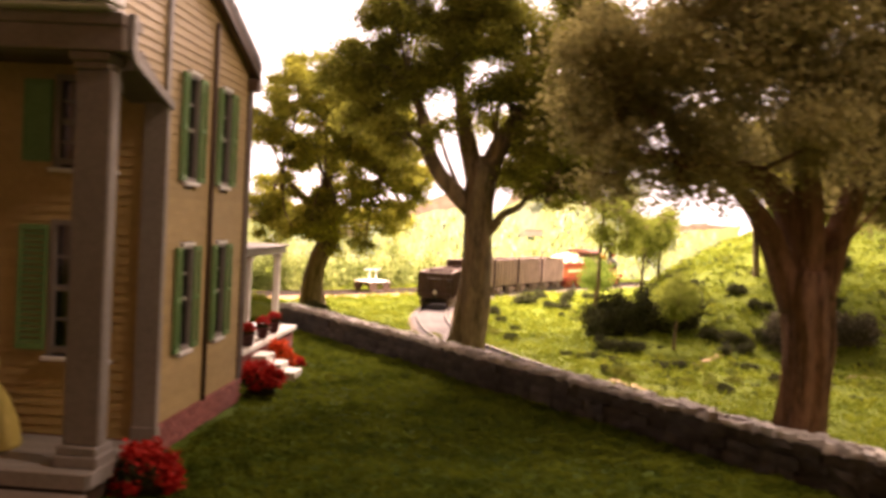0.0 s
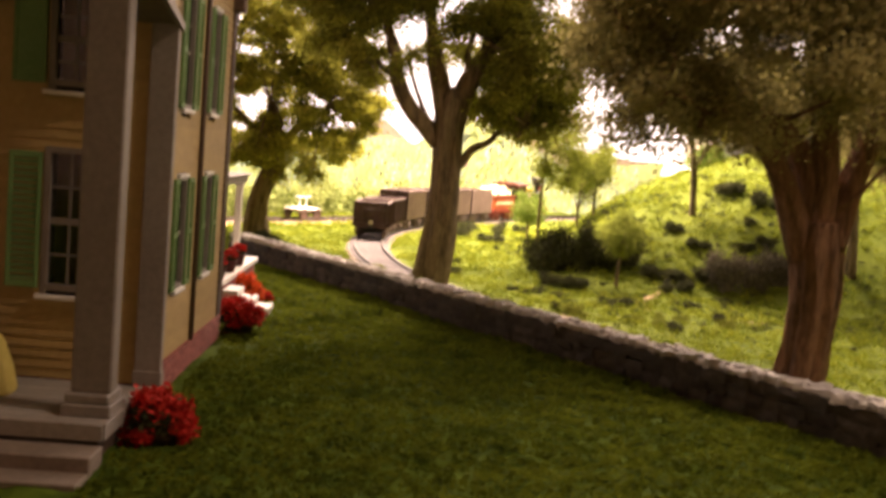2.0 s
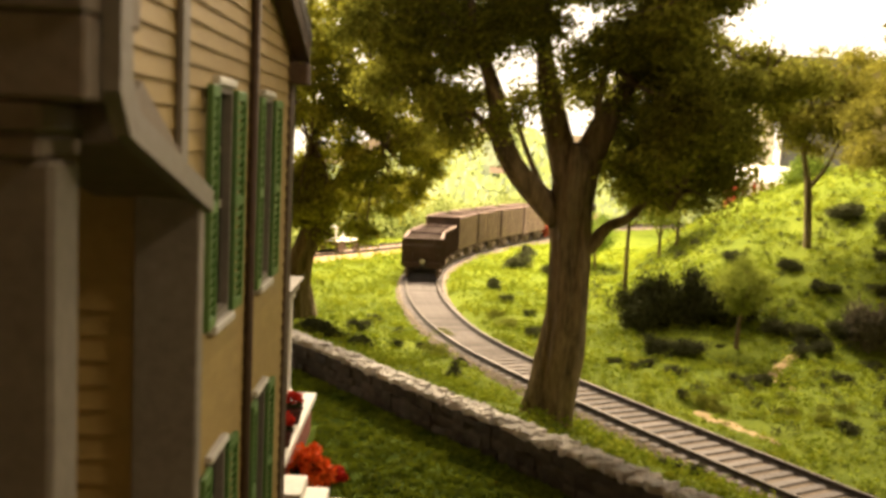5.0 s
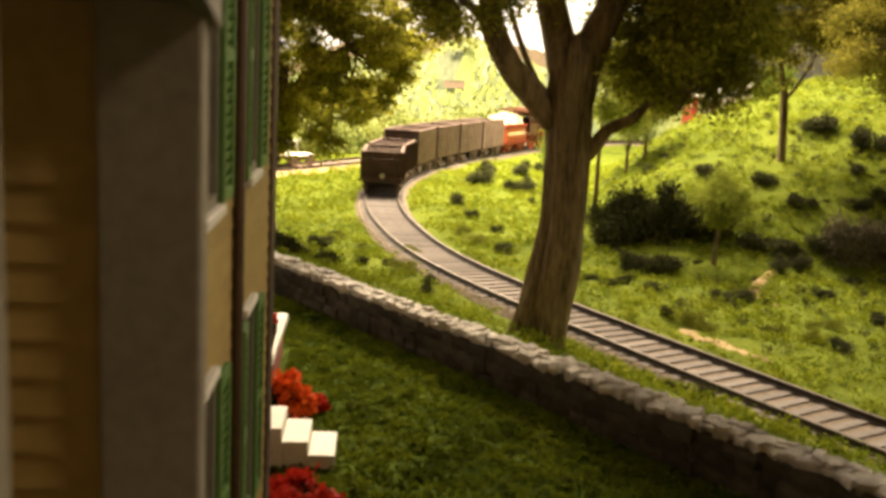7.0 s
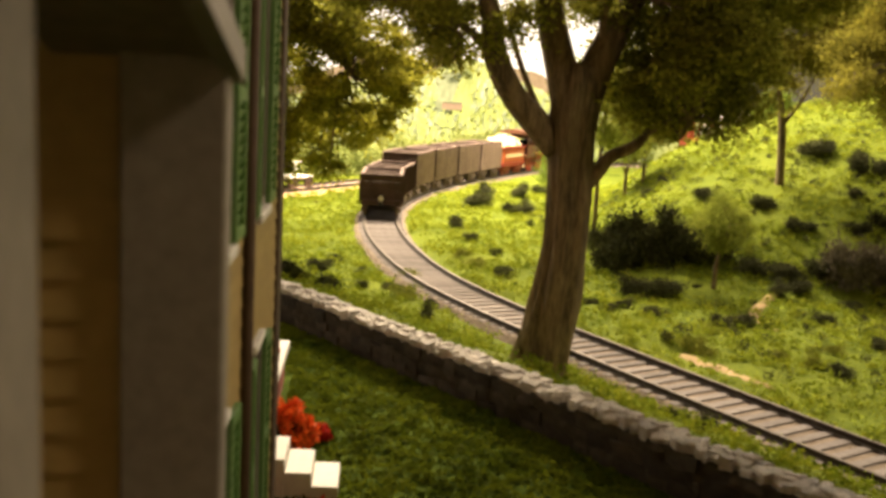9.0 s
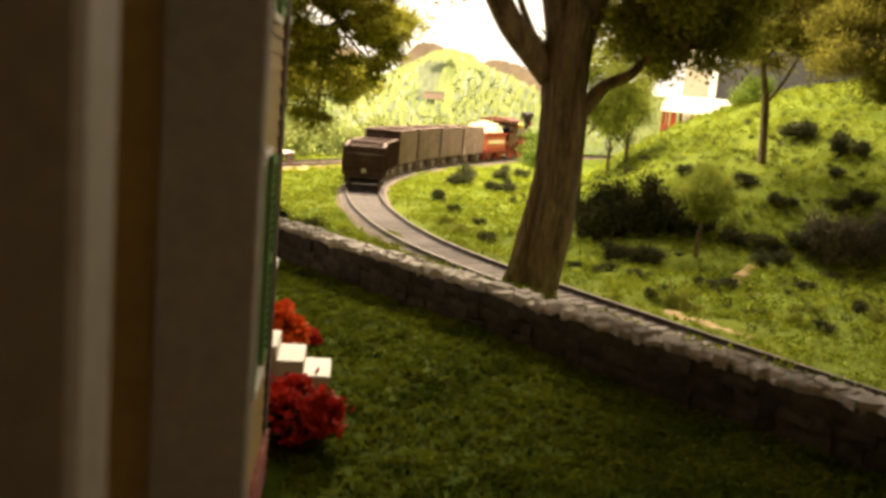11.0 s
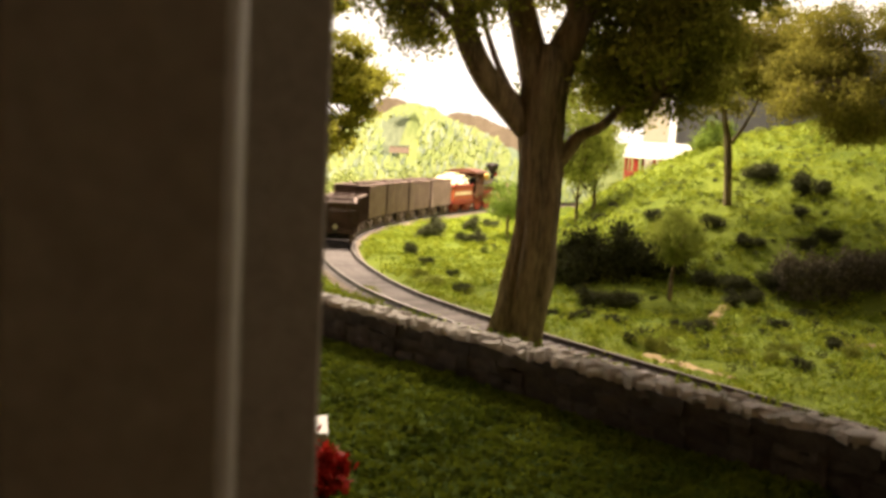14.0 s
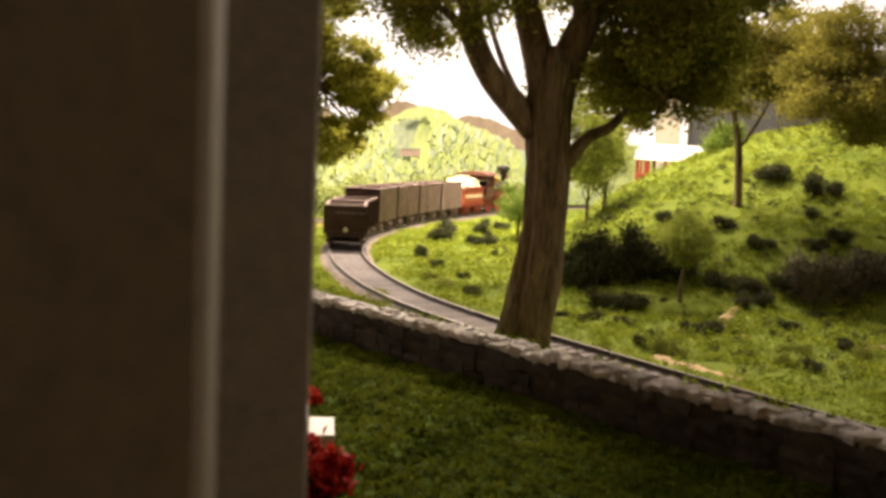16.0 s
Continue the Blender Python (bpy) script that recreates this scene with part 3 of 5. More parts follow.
def shutter(parent, ya, yb, z0, z1, tilt):
    s = thing("shutter", "", "")
    s.parent = parent
    hinge = yb if tilt > 0 else ya
    s.matrix_local = Matrix.Translation(Vector((HX + 0.035, hinge, 0)) * S) @ Euler((0, 0, radians(tilt))).to_matrix().to_4x4()
    a, b = ya - hinge, yb - hinge
    part("shutter_frame", B((0, 0.05, a, a + 0.05, z0, z1), (0, 0.05, b - 0.05, b, z0, z1), (0, 0.05, a + 0.05, b - 0.05, z0, z0 + 0.09), (0, 0.05, a + 0.05, b - 0.05, z1 - 0.09, z1), (0, 0.05, a + 0.05, b - 0.05, (z0 + z1) / 2 - 0.04, (z0 + z1) / 2 + 0.04), bevel=0.006), M_GREEN, s)
    bm = bmesh.new()
    n = 22
    for i in range(n):
        z = z0 + 0.1 + (z1 - z0 - 0.2) * (i + 0.5) / n
        bm2 = prism([(0.008, z - 0.03), (0.02, z - 0.03), (0.042, z + 0.025), (0.03, z + 0.025)], "y", a + 0.052, b - 0.052)
        me = bpy.data.meshes.new("t")
        bm2.to_mesh(me)
        bm2.free()
        bm.from_mesh(me)
        bpy.data.meshes.remove(me)
    part("louvres", bm, M_GREEN, s)


for a, b, c, d in OPEN:
    window(house, a, b, c, d)
    shutter(house, a - 0.40, a - 0.06, c - 0.02, d + 0.04, 3)
    shutter(house, b + 0.06, b + 0.40, c - 0.02, d + 0.04, -3)

part("corner_pilaster", B((-4.19, -3.80, 13.68, 13.82, -0.40, 4.965), (-4.21, -3.782, 13.66, 13.84, -0.40, -0.18), bevel=0.012), M_GREY, house, "grey corner pilaster")
part("corner_board", B((HX - 0.25, HX + 0.05, Y1 - 0.34, Y1 + 0.05, -0.40, 6.45), bevel=0.012), M_BROWN, house, "dark brown corner board")
part("downpipe", cyl(bmesh.new(), (HX + 0.06, 17.2, -0.4), (HX + 0.06, 17.2, 6.9), 0.045, 8), M_BROWN, house, "thin brown downpipe", smooth=True)
part("foundation", B((-12.0, HX + 0.02, Y0 + 0.2, Y1, -1.3, -0.39)), M_BRICK, house, "brick foundation")


def brick_course():
    bm = B((-0.115, 0.115, -0.05, 0.05, -0.035, 0.035), bevel=0.006)
    bmesh.ops.scale(bm, vec=(S, S, S), verts=bm.verts)
    me = bpy.data.meshes.new("brick")
    bm.to_mesh(me)
    bm.free()
    me.materials.append(M_BRICK)
    for row in range(6):
        for k in range(25):
            y = 13.95 + 0.12 + k * 0.245 + (0.12 if row % 2 else 0)
            if y < Y1 - 0.1:
                share("brick", me, house, (HX + 0.025, y, -0.86 + row * 0.082), math.pi / 2)


# the front wall under the porch, its windows and door side
FRONT = [(-5.55, -4.72, 0.95, 2.95), (-5.55, -4.72, 3.95, 5.25)]


def front_wall():
    bm = bmesh.new()
    wall_with_holes(-12.0, HX - 0.005, -0.40, 6.0, FRONT, lambda a, b, z0, z1: box(bm, a, b, Y0 + 0.03, Y0 + 0.25, z0, z1))
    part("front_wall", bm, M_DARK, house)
    z, h = -0.40, 0.155
    while z < 5.4:
        segs = [(-12.0, -4.195)]
        for a, b, c, d in FRONT:
            if c - 0.1 < z + h / 2 < d + 0.06:
                segs = [s for p, q in segs for s in ((p, min(q, a - 0.02)), (max(p, b + 0.02), q)) if s[1] - s[0] > 0.05]
        for p, q in segs:
            part("clapboard", prism([(Y0 + 0.028, z), (Y0 - 0.02, z), (Y0 + 0.004, z + h + 0.015), (Y0 + 0.028, z + h + 0.015)], "x", p, q), M_SIDING, house)
        z += h
    for a, b, c, d in FRONT[:2]:
        w = thing("window", "", "")
        w.parent = house
        y = Y0
        m1, m2 = a + (b - a) / 3, a + (b - a) * 2 / 3
        bars = [(a - 0.09, a, y - 0.05, y + 0.1, c - 0.09, d + 0.09), (b, b + 0.09, y - 0.05, y + 0.1, c - 0.09, d + 0.09), (a, b, y - 0.05, y + 0.1, d, d + 0.09), (a, b, y - 0.05, y + 0.1, c - 0.03, c + 0.06), (a, b, y + 0.02, y + 0.08, (c + d) / 2 - 0.05, (c + d) / 2 + 0.05)]
        bars += [(m - 0.02, m + 0.02, y + 0.03, y + 0.07, c, d) for m in (m1, m2)]
        bars += [(a, b, y + 0.03, y + 0.07, c + (d - c) * f - 0.02, c + (d - c) * f + 0.02) for f in (0.25, 0.75)]
        # Column grey on these frames stands in for the porch's deep shade
        part("window_frame", B(*bars), M_COLUMN, w, "sash frame with small panes, greyed for porch shade")
        part("window_sill", B((a - 0.15, b + 0.15, y - 0.12, y + 0.08, c - 0.16, c - 0.092), bevel=0.012), M_WHITE, w)
        part("pane", B((a + 0.002, b - 0.002, y + 0.045, y + 0.055, c + 0.061, d - 0.002)), M_GLASS, w)
        for s0, s1 in ((a - 0.60, a - 0.13),):
            sh = thing("shutter", "", "")
            sh.parent = house
            part("shutter_frame", B((s0, s0 + 0.06, y - 0.075, y - 0.03, c, d), (s1 - 0.06, s1, y - 0.075, y - 0.03, c, d), (s0 + 0.06, s1 - 0.06, y - 0.075, y - 0.03, c, c + 0.1), (s0 + 0.06, s1 - 0.06, y - 0.075, y - 0.03, d - 0.1, d), bevel=0.006), M_GREEN, sh)
            bm = bmesh.new()
            for i in range(20):
                z = c + 0.1 + (d - c - 0.2) * (i + 0.5) / 20
                box(bm, s0 + 0.061, s1 - 0.061, y - 0.062, y - 0.04, z - 0.03, z + 0.025)
            part("louvres", bm, M_GREEN, sh)


front_wall()
part("back_wall", B((-12.0, HX - 0.23, Y1 - 0.2, Y1 - 0.02, -0.38, 6.4), (-12.0, -11.8, Y0 + 0.26, Y1 - 0.21, -0.38, 6.4)), M_SIDING, house)
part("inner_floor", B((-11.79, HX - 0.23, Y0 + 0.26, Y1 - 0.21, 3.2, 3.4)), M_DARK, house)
for i in range(10):
    part("porch_board", B((-12.0, -4.0, 11.62 + i * 0.213, 11.62 + i * 0.213 + 0.207, -0.48, -0.42), bevel=0.008), M_PORCH, house)
part("porch_skirt", B((-12.0, -4.06, 11.68, 13.70, -1.2, -0.485)), M_BROWN, house)
part("porch_edge", B((-12.0, -3.98, 11.56, 11.615, -0.62, -0.40), (-3.998, -3.95, 11.62, 13.62, -0.62, -0.40), bevel=0.008), M_GREY, house, "grey-white porch edge board")
part("porch_step", B((-9.5, -3.95, 11.02, 11.55, -1.1, -0.66), (-9.5, -3.95, 10.55, 11.015, -1.1, -0.84), bevel=0.015), M_TAUPE, house, "brown-grey porch steps")


def column(x):
    c = thing("column", "", "")
    c.parent = house
    part("shaft", B((x - 0.24, x + 0.29, 12.03, 12.35, -0.12, 5.20), bevel=0.025), M_COLUMN, c, "square grey porch column")
    part("base", B((x - 0.33, x + 0.33, 11.91, 12.57, -0.42, -0.25), (x - 0.29, x + 0.29, 11.95, 12.53, -0.249, -0.121), bevel=0.02), M_GREY, c)
    part("capital", B((x - 0.27, x + 0.25, 11.98, 12.48, 5.201, 5.31), (x - 0.31, x + 0.27, 11.94, 12.49, 5.312, 5.45), bevel=0.02), M_TAUPE, c)


column(-4.32)
column(-11.6)
part("entablature", B((-12.1, -3.85, 11.90, 12.49, 5.452, 5.80), (-12.15, -3.846, 11.86, 12.62, 5.802, 5.98), bevel=0.015), M_TAUPE, house, "brown porch beam, darkened for eaves shade")
part("cornice", B((-12.3, -3.89, 11.45, 12.05, 6.05, 6.24), (-12.25, -3.94, 11.56, 12.15, 5.982, 6.048), bevel=0.02), M_WHITE, house, "white eaves cornice")
part("porch_ceiling", B((-12.0, HX - 0.25, 12.63, Y0 - 0.03, 5.50, 5.58)), M_BROWN, house)
part("raking_trim", prism([(12.06, 6.0), (12.06, 5.50), (12.22, 5.31), (13.86, 4.86), (13.86, 4.99), (12.36, 5.42), (12.24, 5.56), (12.2, 6.0)], "x", -3.84, -3.76), M_GREY, house, "pale grey raking trim board")

part("raking_soffit", prism([(12.5, 5.27), (12.5, 5.50), (12.63, 5.58), (13.86, 4.99), (13.86, 4.90)], "x", HX - 0.24, -3.842), M_TAUPE, house, "brown soffit under the raking trim")
part("upper_corner_board", B((HX + 0.03, HX + 0.07, 14.52, 14.70, 4.9, 6.9)), M_GREY, house, "pale upper corner board")


def roof():
    for s in (-1, 1):
        e = RIDGE_Y + s * (4.02 if s > 0 else 4.5)
        a = roof_z(e)
        out = HX + (0.24 if s > 0 else 0.10)
        part("roof", prism([(RIDGE_Y, RIDGE_Z), (e, a), (e, a - 0.14), (RIDGE_Y, RIDGE_Z - 0.14)], "x", -12.4, out), M_ROOF, house, "dark grey roof slope")
        part("rake_board", prism([(RIDGE_Y, RIDGE_Z - 0.145), (e, a - 0.145), (e, a - 0.36), (RIDGE_Y, RIDGE_Z - 0.36)], "x", out - 0.07, out - 0.01), M_BROWN, house, "brown gable board")
        if s > 0:
            part("rake_soffit", prism([(RIDGE_Y, RIDGE_Z - 0.30), (e, a - 0.30), (e, a - 0.34), (RIDGE_Y, RIDGE_Z - 0.34)], "x", HX + 0.035, out - 0.072), M_BROWN, house, "dark brown soffit under the gable roof")
            part("eaves_return", B((HX - 0.20, out, e - 0.30, e + 0.05, a - 0.62, a - 0.365), bevel=0.015), M_BROWN, house, "boxed brown eaves return")
    for s in (-1, 1):
        for k in range(12):
            y = RIDGE_Y + s * (0.1 + k * 0.31)
            part("shingle_course", prism([(y, roof_z(y) + 0.03), (y + s * 0.33, roof_z(y + s * 0.33) + 0.05), (y + s * 0.33, roof_z(y + s * 0.33) + 0.004), (y, roof_z(y) + 0.004)], "x", -12.4, HX + (0.25 if s > 0 else 0.11)), M_ROOF, house)


roof()

# ---- side porch with steps ----
porch = thing("side_porch", "small flat-roofed side porch on white posts", "porch", (0, 0, 0))
part("floor", B((-9.0, -4.66, 20.35, 28.1, -0.24, -0.10), bevel=0.012), M_WHITE, porch)
part("skirt", B((-8.9, -4.74, 20.45, 28.0, -1.2, -0.242)), M_BRICK, porch)
part("roof", B((-9.1, -5.02, 20.3, 28.3, 2.30, 2.36), (-9.0, -5.10, 20.3, 28.2, 2.10, 2.298), bevel=0.015), M_GREY, porch, "flat grey porch roof")
for py in (21.2, 24.4, 27.8):
    post = thing("post", "", "")
    post.parent = porch
    part("shaft", B((-5.36, -5.18, py - 0.09, py + 0.09, 0.02, 1.97), bevel=0.015), M_WHITE, post, "white porch post")
    part("base", B((-5.40, -5.14, py - 0.13, py + 0.13, -0.10, 0.018), bevel=0.012), M_WHITE, post)
    part("capital", B((-5.40, -5.14, py - 0.13, py + 0.13, 1.972, 2.098), bevel=0.012), M_WHITE, post)
part("inner_wall", B((-9.0, -7.2, 20.4, 28.0, -0.10, 2.098)), M_SIDING, porch)

stairs = thing("porch_steps", "white painted steps from the side porch to the lawn", "steps", (0, 0, 0))
for k in range(3):
    x1 = -3.53 - 0.37 * k
    part("step", B((x1 - 0.37 if k < 2 else -4.655, x1, 22.78, 23.68, -0.98, -0.70 + 0.19 * k), bevel=0.012), M_WHITE, stairs)


# ---- flowers ----
def flower_basket(loc, r, h, label, seed, trail=0.0):
    """A dark round basket heaped with blossoms."""
    rng = np.random.default_rng(seed)
    t = thing("flower_basket", label, "flowers", loc)
    bm = bmesh.new()
    tube(bm, [(0, 0, 0), (0, 0, h * 0.5), (0, 0, h * 0.94), (0, 0, h)], [r * 0.62, r * 0.80, r * 0.90, r * 0.94], 20, 0.06, seed)
    part("basket", bm, M_BASKET, t, "dark woven basket", smooth=True)
    d = rng.normal(size=(1500, 3))
    d /= np.linalg.norm(d, axis=1)[:, None]
    c = d * (r * (0.7 + 0.35 * rng.random((1500, 1)))) * np.array([1, 1, 0.55]) + np.array([0, 0, h])
    flakes("leaves", c[c[:, 2] > h * 0.55], 0.02, 0.06, M_SHRUB, t, "dark green leaves", rng=rng)
    k = 34
    q = rng.normal(size=(k, 3))
    q /= np.linalg.norm(q, axis=1)[:, None]
    q[:, 2] = np.abs(q[:, 2]) * 0.75 - trail * rng.random(k)
    heads = q * r * 1.0 + np.array([0, 0, h + r * 0.08])
    c = (heads[:, None] + rng.normal(size=(k, 60, 3)) * r * 0.15).reshape(-1, 3)
    flakes("blossoms", c, 0.01, 0.055, M_RED, t, "bright red blossoms", rng=rng)


def flower_bush(loc, r, petals, label, seed, bloom=0.6):
    rng = np.random.default_rng(seed)
    t = thing("flower_bush", label, "flowers", loc)
    n = int(900 * r * r / 0.16)
    d = rng.normal(size=(n, 3))
    d /= np.linalg.norm(d, axis=1)[:, None]
    c = d * (r * (0.55 + 0.45 * rng.random((n, 1)))) * np.array([1, 1, 0.8]) + np.array([0, 0, r * 0.62])
    c = c[c[:, 2] > 0.0]
    flakes("leaves", c, 0.02, 0.055, M_SHRUB, t, "dark green leaves", rng=rng)
    k = 26
    h = rng.normal(size=(k, 3))
    h /= np.linalg.norm(h, axis=1)[:, None]
    h[:, 2] = np.abs(h[:, 2]) * 1.1
    heads = h * r * 0.95 + np.array([0, 0, r * 0.5])
    c = (heads[:, None] + rng.normal(size=(k, int(60 * bloom) + 20, 3)) * r * 0.16).reshape(-1, 3)
    flakes("blossoms", c, 0.01, 0.05, petals, t, "bright clustered blossoms", rng=rng)
    return t


flower_basket((-3.55, 12.70, LAWN_Z), 0.40, 0.34, "dark basket of bright red flowers by the porch column", 1, 0.9)
flower_basket((-3.86, 20.75, LAWN_Z), 0.44, 0.36, "dark basket of red flowers in front of the white steps", 3, 0.3)
flower_bush((-4.36, 24.6, LAWN_Z), 0.33, M_ORANGE, "bush of orange-red flowers beyond the steps", 5, 1.0).scale = (1, 1, 1.3)
flower_bush((-3.92, 25.0, LAWN_Z), 0.15, M_RED, "single small red flower by the orange bush", 6, 0.4)


def flower_pot(loc, seed):
    rng = np.random.default_rng(seed)
    t = thing("flower_pot", "dark pot of red flowers on the porch edge", "flower pot", loc, group="pots along the porch")
    bm = bmesh.new()
    tube(bm, [(0, 0, 0), (0, 0, 0.24), (0, 0, 0.25), (0, 0, 0.31)], [0.12, 0.17, 0.19, 0.19], 14)
    part("pot", bm, M_POT, t, smooth=True)
    d = rng.normal(size=(420, 3))
    d /= np.linalg.norm(d, axis=1)[:, None]
    c = d * 0.19 * (0.6 + 0.4 * rng.random((420, 1))) + np.array([0, 0, 0.42])
    flakes("leaves", c[c[:, 2] < 0.42], 0.01, 0.045, M_SHRUB, t, rng=rng)
    flakes("blossoms", c[c[:, 2] >= 0.40], 0.01, 0.045, M_RED, t, rng=rng)


for k, (px, py) in enumerate(((-4.80, 22.9), (-4.82, 24.5), (-4.84, 25.9))):
    flower_pot((px, py, -0.10), 20 + k)


# ---- figurines on the porch ----
def figurine(name, loc, profile, material, label, lean=0.0):
    bm = bmesh.new()
    tube(bm, [(lean * z, 0, z) for z, r in profile], [r for z, r in profile], 20)
    ob = part(name, bm, material, None, label, smooth=True)
    ob.location = Vector(loc) * S
    ob["category"] = "figurine"
    return ob


figurine("figurine", (-6.12, 12.85, -0.42), [(0, 0.50), (0.05, 0.52), (0.35, 0.46), (0.7, 0.34), (0.95, 0.17), (1.03, 0.12), (1.2, 0.15), (1.32, 0.17), (1.38, 0.08), (1.44, 0.07), (1.5, 0.12), (1.6, 0.14), (1.68, 0.10), (1.72, 0.03)], M_DRESS, "plain pale yellow gown-shaped figurine standing on porch")
figurine("figurine", (-7.3, 12.9, -0.42), [(0, 0.16), (0.45, 0.17), (0.6, 0.22), (1.0, 0.20), (1.25, 0.24), (1.36, 0.09), (1.42, 0.12), (1.58, 0.15), (1.7, 0.06)], M_BLUEFIG, "plain dark blue upright figurine standing on porch")
clapboards()
brick_course()


# ---- trees ----
def tree(name, label, loc, trunk, limbs, blobs, leafmat, per, leaf, seed, sub_r=0.42, depth=0.8, twigs=True, bark=None):
    """trunk: points and radii; limbs: list of (points, radii); blobs: (x, z, r) foliage masses, spread in depth."""
    rng = np.random.default_rng(seed)
    t = thing(name, label, "tree", loc)
    o = Vector(loc)
    bark = bark or M_BARK
    p, r = smoothed([Vector(q) - o for q in trunk[0]], trunk[1], 10)
    part("trunk", tube(bmesh.new(), p, r, 48 if r[0] > 0.3 else 14, 0.28, seed, 0.16), bark, t, smooth=True)
    for k, (lp, lr) in enumerate(limbs):
        p, r = smoothed([Vector(q) - o for q in lp], lr, 5)
        part("limb", tube(bmesh.new(), p, r, 24 if r[0] > 0.2 else 10, 0.25, seed + k, 0.14), bark, t, smooth=True)
    full = []
    for x, z, rr in blobs:
        y = trunk[0][-1][1] + rng.normal() * depth
        full.append((x - o.x, y - o.y, z - o.z, rr))
        full.append((x - o.x + rng.normal() * 0.3, y - o.y + (1 if rng.random() < 0.5 else -1) * (depth + 0.5 * rr), z - o.z + rng.normal() * 0.3, rr * 0.85))
    if twigs:
        bm = bmesh.new()
        top = Vector(trunk[0][-1]) - o
        ends = [Vector(lp[-1]) - o for lp, _ in limbs] + [top]
        for x, y, z, rr in full:
            c = Vector((x, y, z))
            a = min(ends, key=lambda e: (e - c).length)
            mid = (a + c) / 2 + Vector(rng.normal(size=3)) * 0.15
            tube(bm, [a, mid, c], [0.06, 0.045, 0.02], 5)
            for _ in range(3):
                q = c + Vector(rng.normal(size=3)).normalized() * rr * 0.8
                tube(bm, [c, (c + q) / 2 + Vector(rng.normal(size=3)) * 0.08, q], [0.022, 0.018, 0.008], 4)
        part("branchwork", bm, bark, t)
    flakes("crown", clumped(full, per, rng, sub_r=sub_r), 0.03, leaf, leafmat, t, "crown of small leaf clumps", rng=rng)
    return t


CY = 29.4
tree("tree", "tall shade tree with forked trunk behind the stone wall", (0.45, 29.9, ground(0.45, 29.9) - 0.1),
     ([(0.45, 29.9, -1.2), (0.50, 29.8, -0.7), (0.58, 29.6, 0.1), (0.72, 29.4, 1.6), (0.76, CY, 3.0), (0.72, CY, 4.2), (0.72, CY, 5.0), (0.72, CY, 5.4)], [0.70, 0.58, 0.48, 0.43, 0.43, 0.46, 0.45, 0.36]),
     [([(0.45, CY, 3.75), (-0.05, CY, 4.25), (-0.55, CY - 0.1, 4.75), (-0.95, CY - 0.2, 5.45), (-1.15, CY - 0.2, 6.4), (-1.6, CY - 0.2, 7.6)], [0.30, 0.28, 0.25, 0.23, 0.19, 0.10]),
      ([(0.58, CY, 4.6), (0.42, CY, 5.2), (0.22, CY + 0.1, 5.9), (0.08, CY + 0.2, 6.6), (-0.2, CY + 0.3, 8.2)], [0.34, 0.32, 0.28, 0.24, 0.10]),
      ([(0.82, CY, 4.5), (1.05, CY, 5.2), (1.3, CY, 5.8), (1.7, CY + 0.1, 6.6), (2.4, CY + 0.2, 8.0)], [0.36, 0.34, 0.31, 0.26, 0.11]),
      ([(0.85, CY, 2.9), (1.2, CY - 0.1, 3.22), (1.5, CY - 0.15, 3.62), (1.95, CY - 0.2, 3.86), (2.35, CY - 0.3, 4.28), (3.0, CY - 0.4, 4.5)], [0.24, 0.15, 0.12, 0.10, 0.07, 0.03]), ([(1.25, CY, 5.7), (1.1, CY - 0.3, 6.4), (1.3, CY - 0.4, 7.2)], [0.12, 0.09, 0.04]), ([(-0.85, CY - 0.2, 5.3), (-1.5, CY - 0.4, 5.9), (-2.2, CY - 0.4, 6.2)], [0.12, 0.08, 0.03]),
      ([(0.08, CY, 4.35), (-0.25, CY + 0.1, 5.0), (-0.5, CY + 0.1, 5.6), (-0.72, CY + 0.2, 6.3)], [0.07, 0.06, 0.05, 0.03])],
     [(-3.5, 8.0, 1.1), (-2.5, 7.6, 1.4), (-3.1, 6.6, 0.8), (-1.1, 8.9, 1.5), (0.7, 9.6, 1.7), (2.5, 8.4, 1.7), (3.4, 6.0, 1.1), (2.75, 5.7, 0.8), (1.9, 7.4, 1.1), (-2.3, 6.2, 0.7), (3.2, 4.75, 0.75), (4.6, 7.0, 1.2), (4.4, 5.8, 0.9), (-1.9, 5.8, 0.45), (3.8, 5.1, 0.8), (0.3, 11.2, 1.7), (-2.2, 10.2, 1.4), (3.4, 10.0, 1.5), (-0.4, 7.7, 0.8), (0.45, 6.7, 0.35), (-0.5, 6.35, 0.3), (1.0, 6.75, 0.32), (-1.5, 6.4, 0.4), (0.6, 7.4, 0.5), (2.1, 5.2, 0.5), (2.4, 6.4, 0.7), (3.6, 4.4, 0.4), (2.7, 4.3, 0.35), (1.7, 5.3, 0.55), (2.0, 5.8, 0.65), (2.3, 4.8, 0.5), (1.6, 6.4, 0.5), (2.6, 5.6, 0.75)],
     M_LEAF_C, 4600, 0.053, 11, sub_r=0.32)

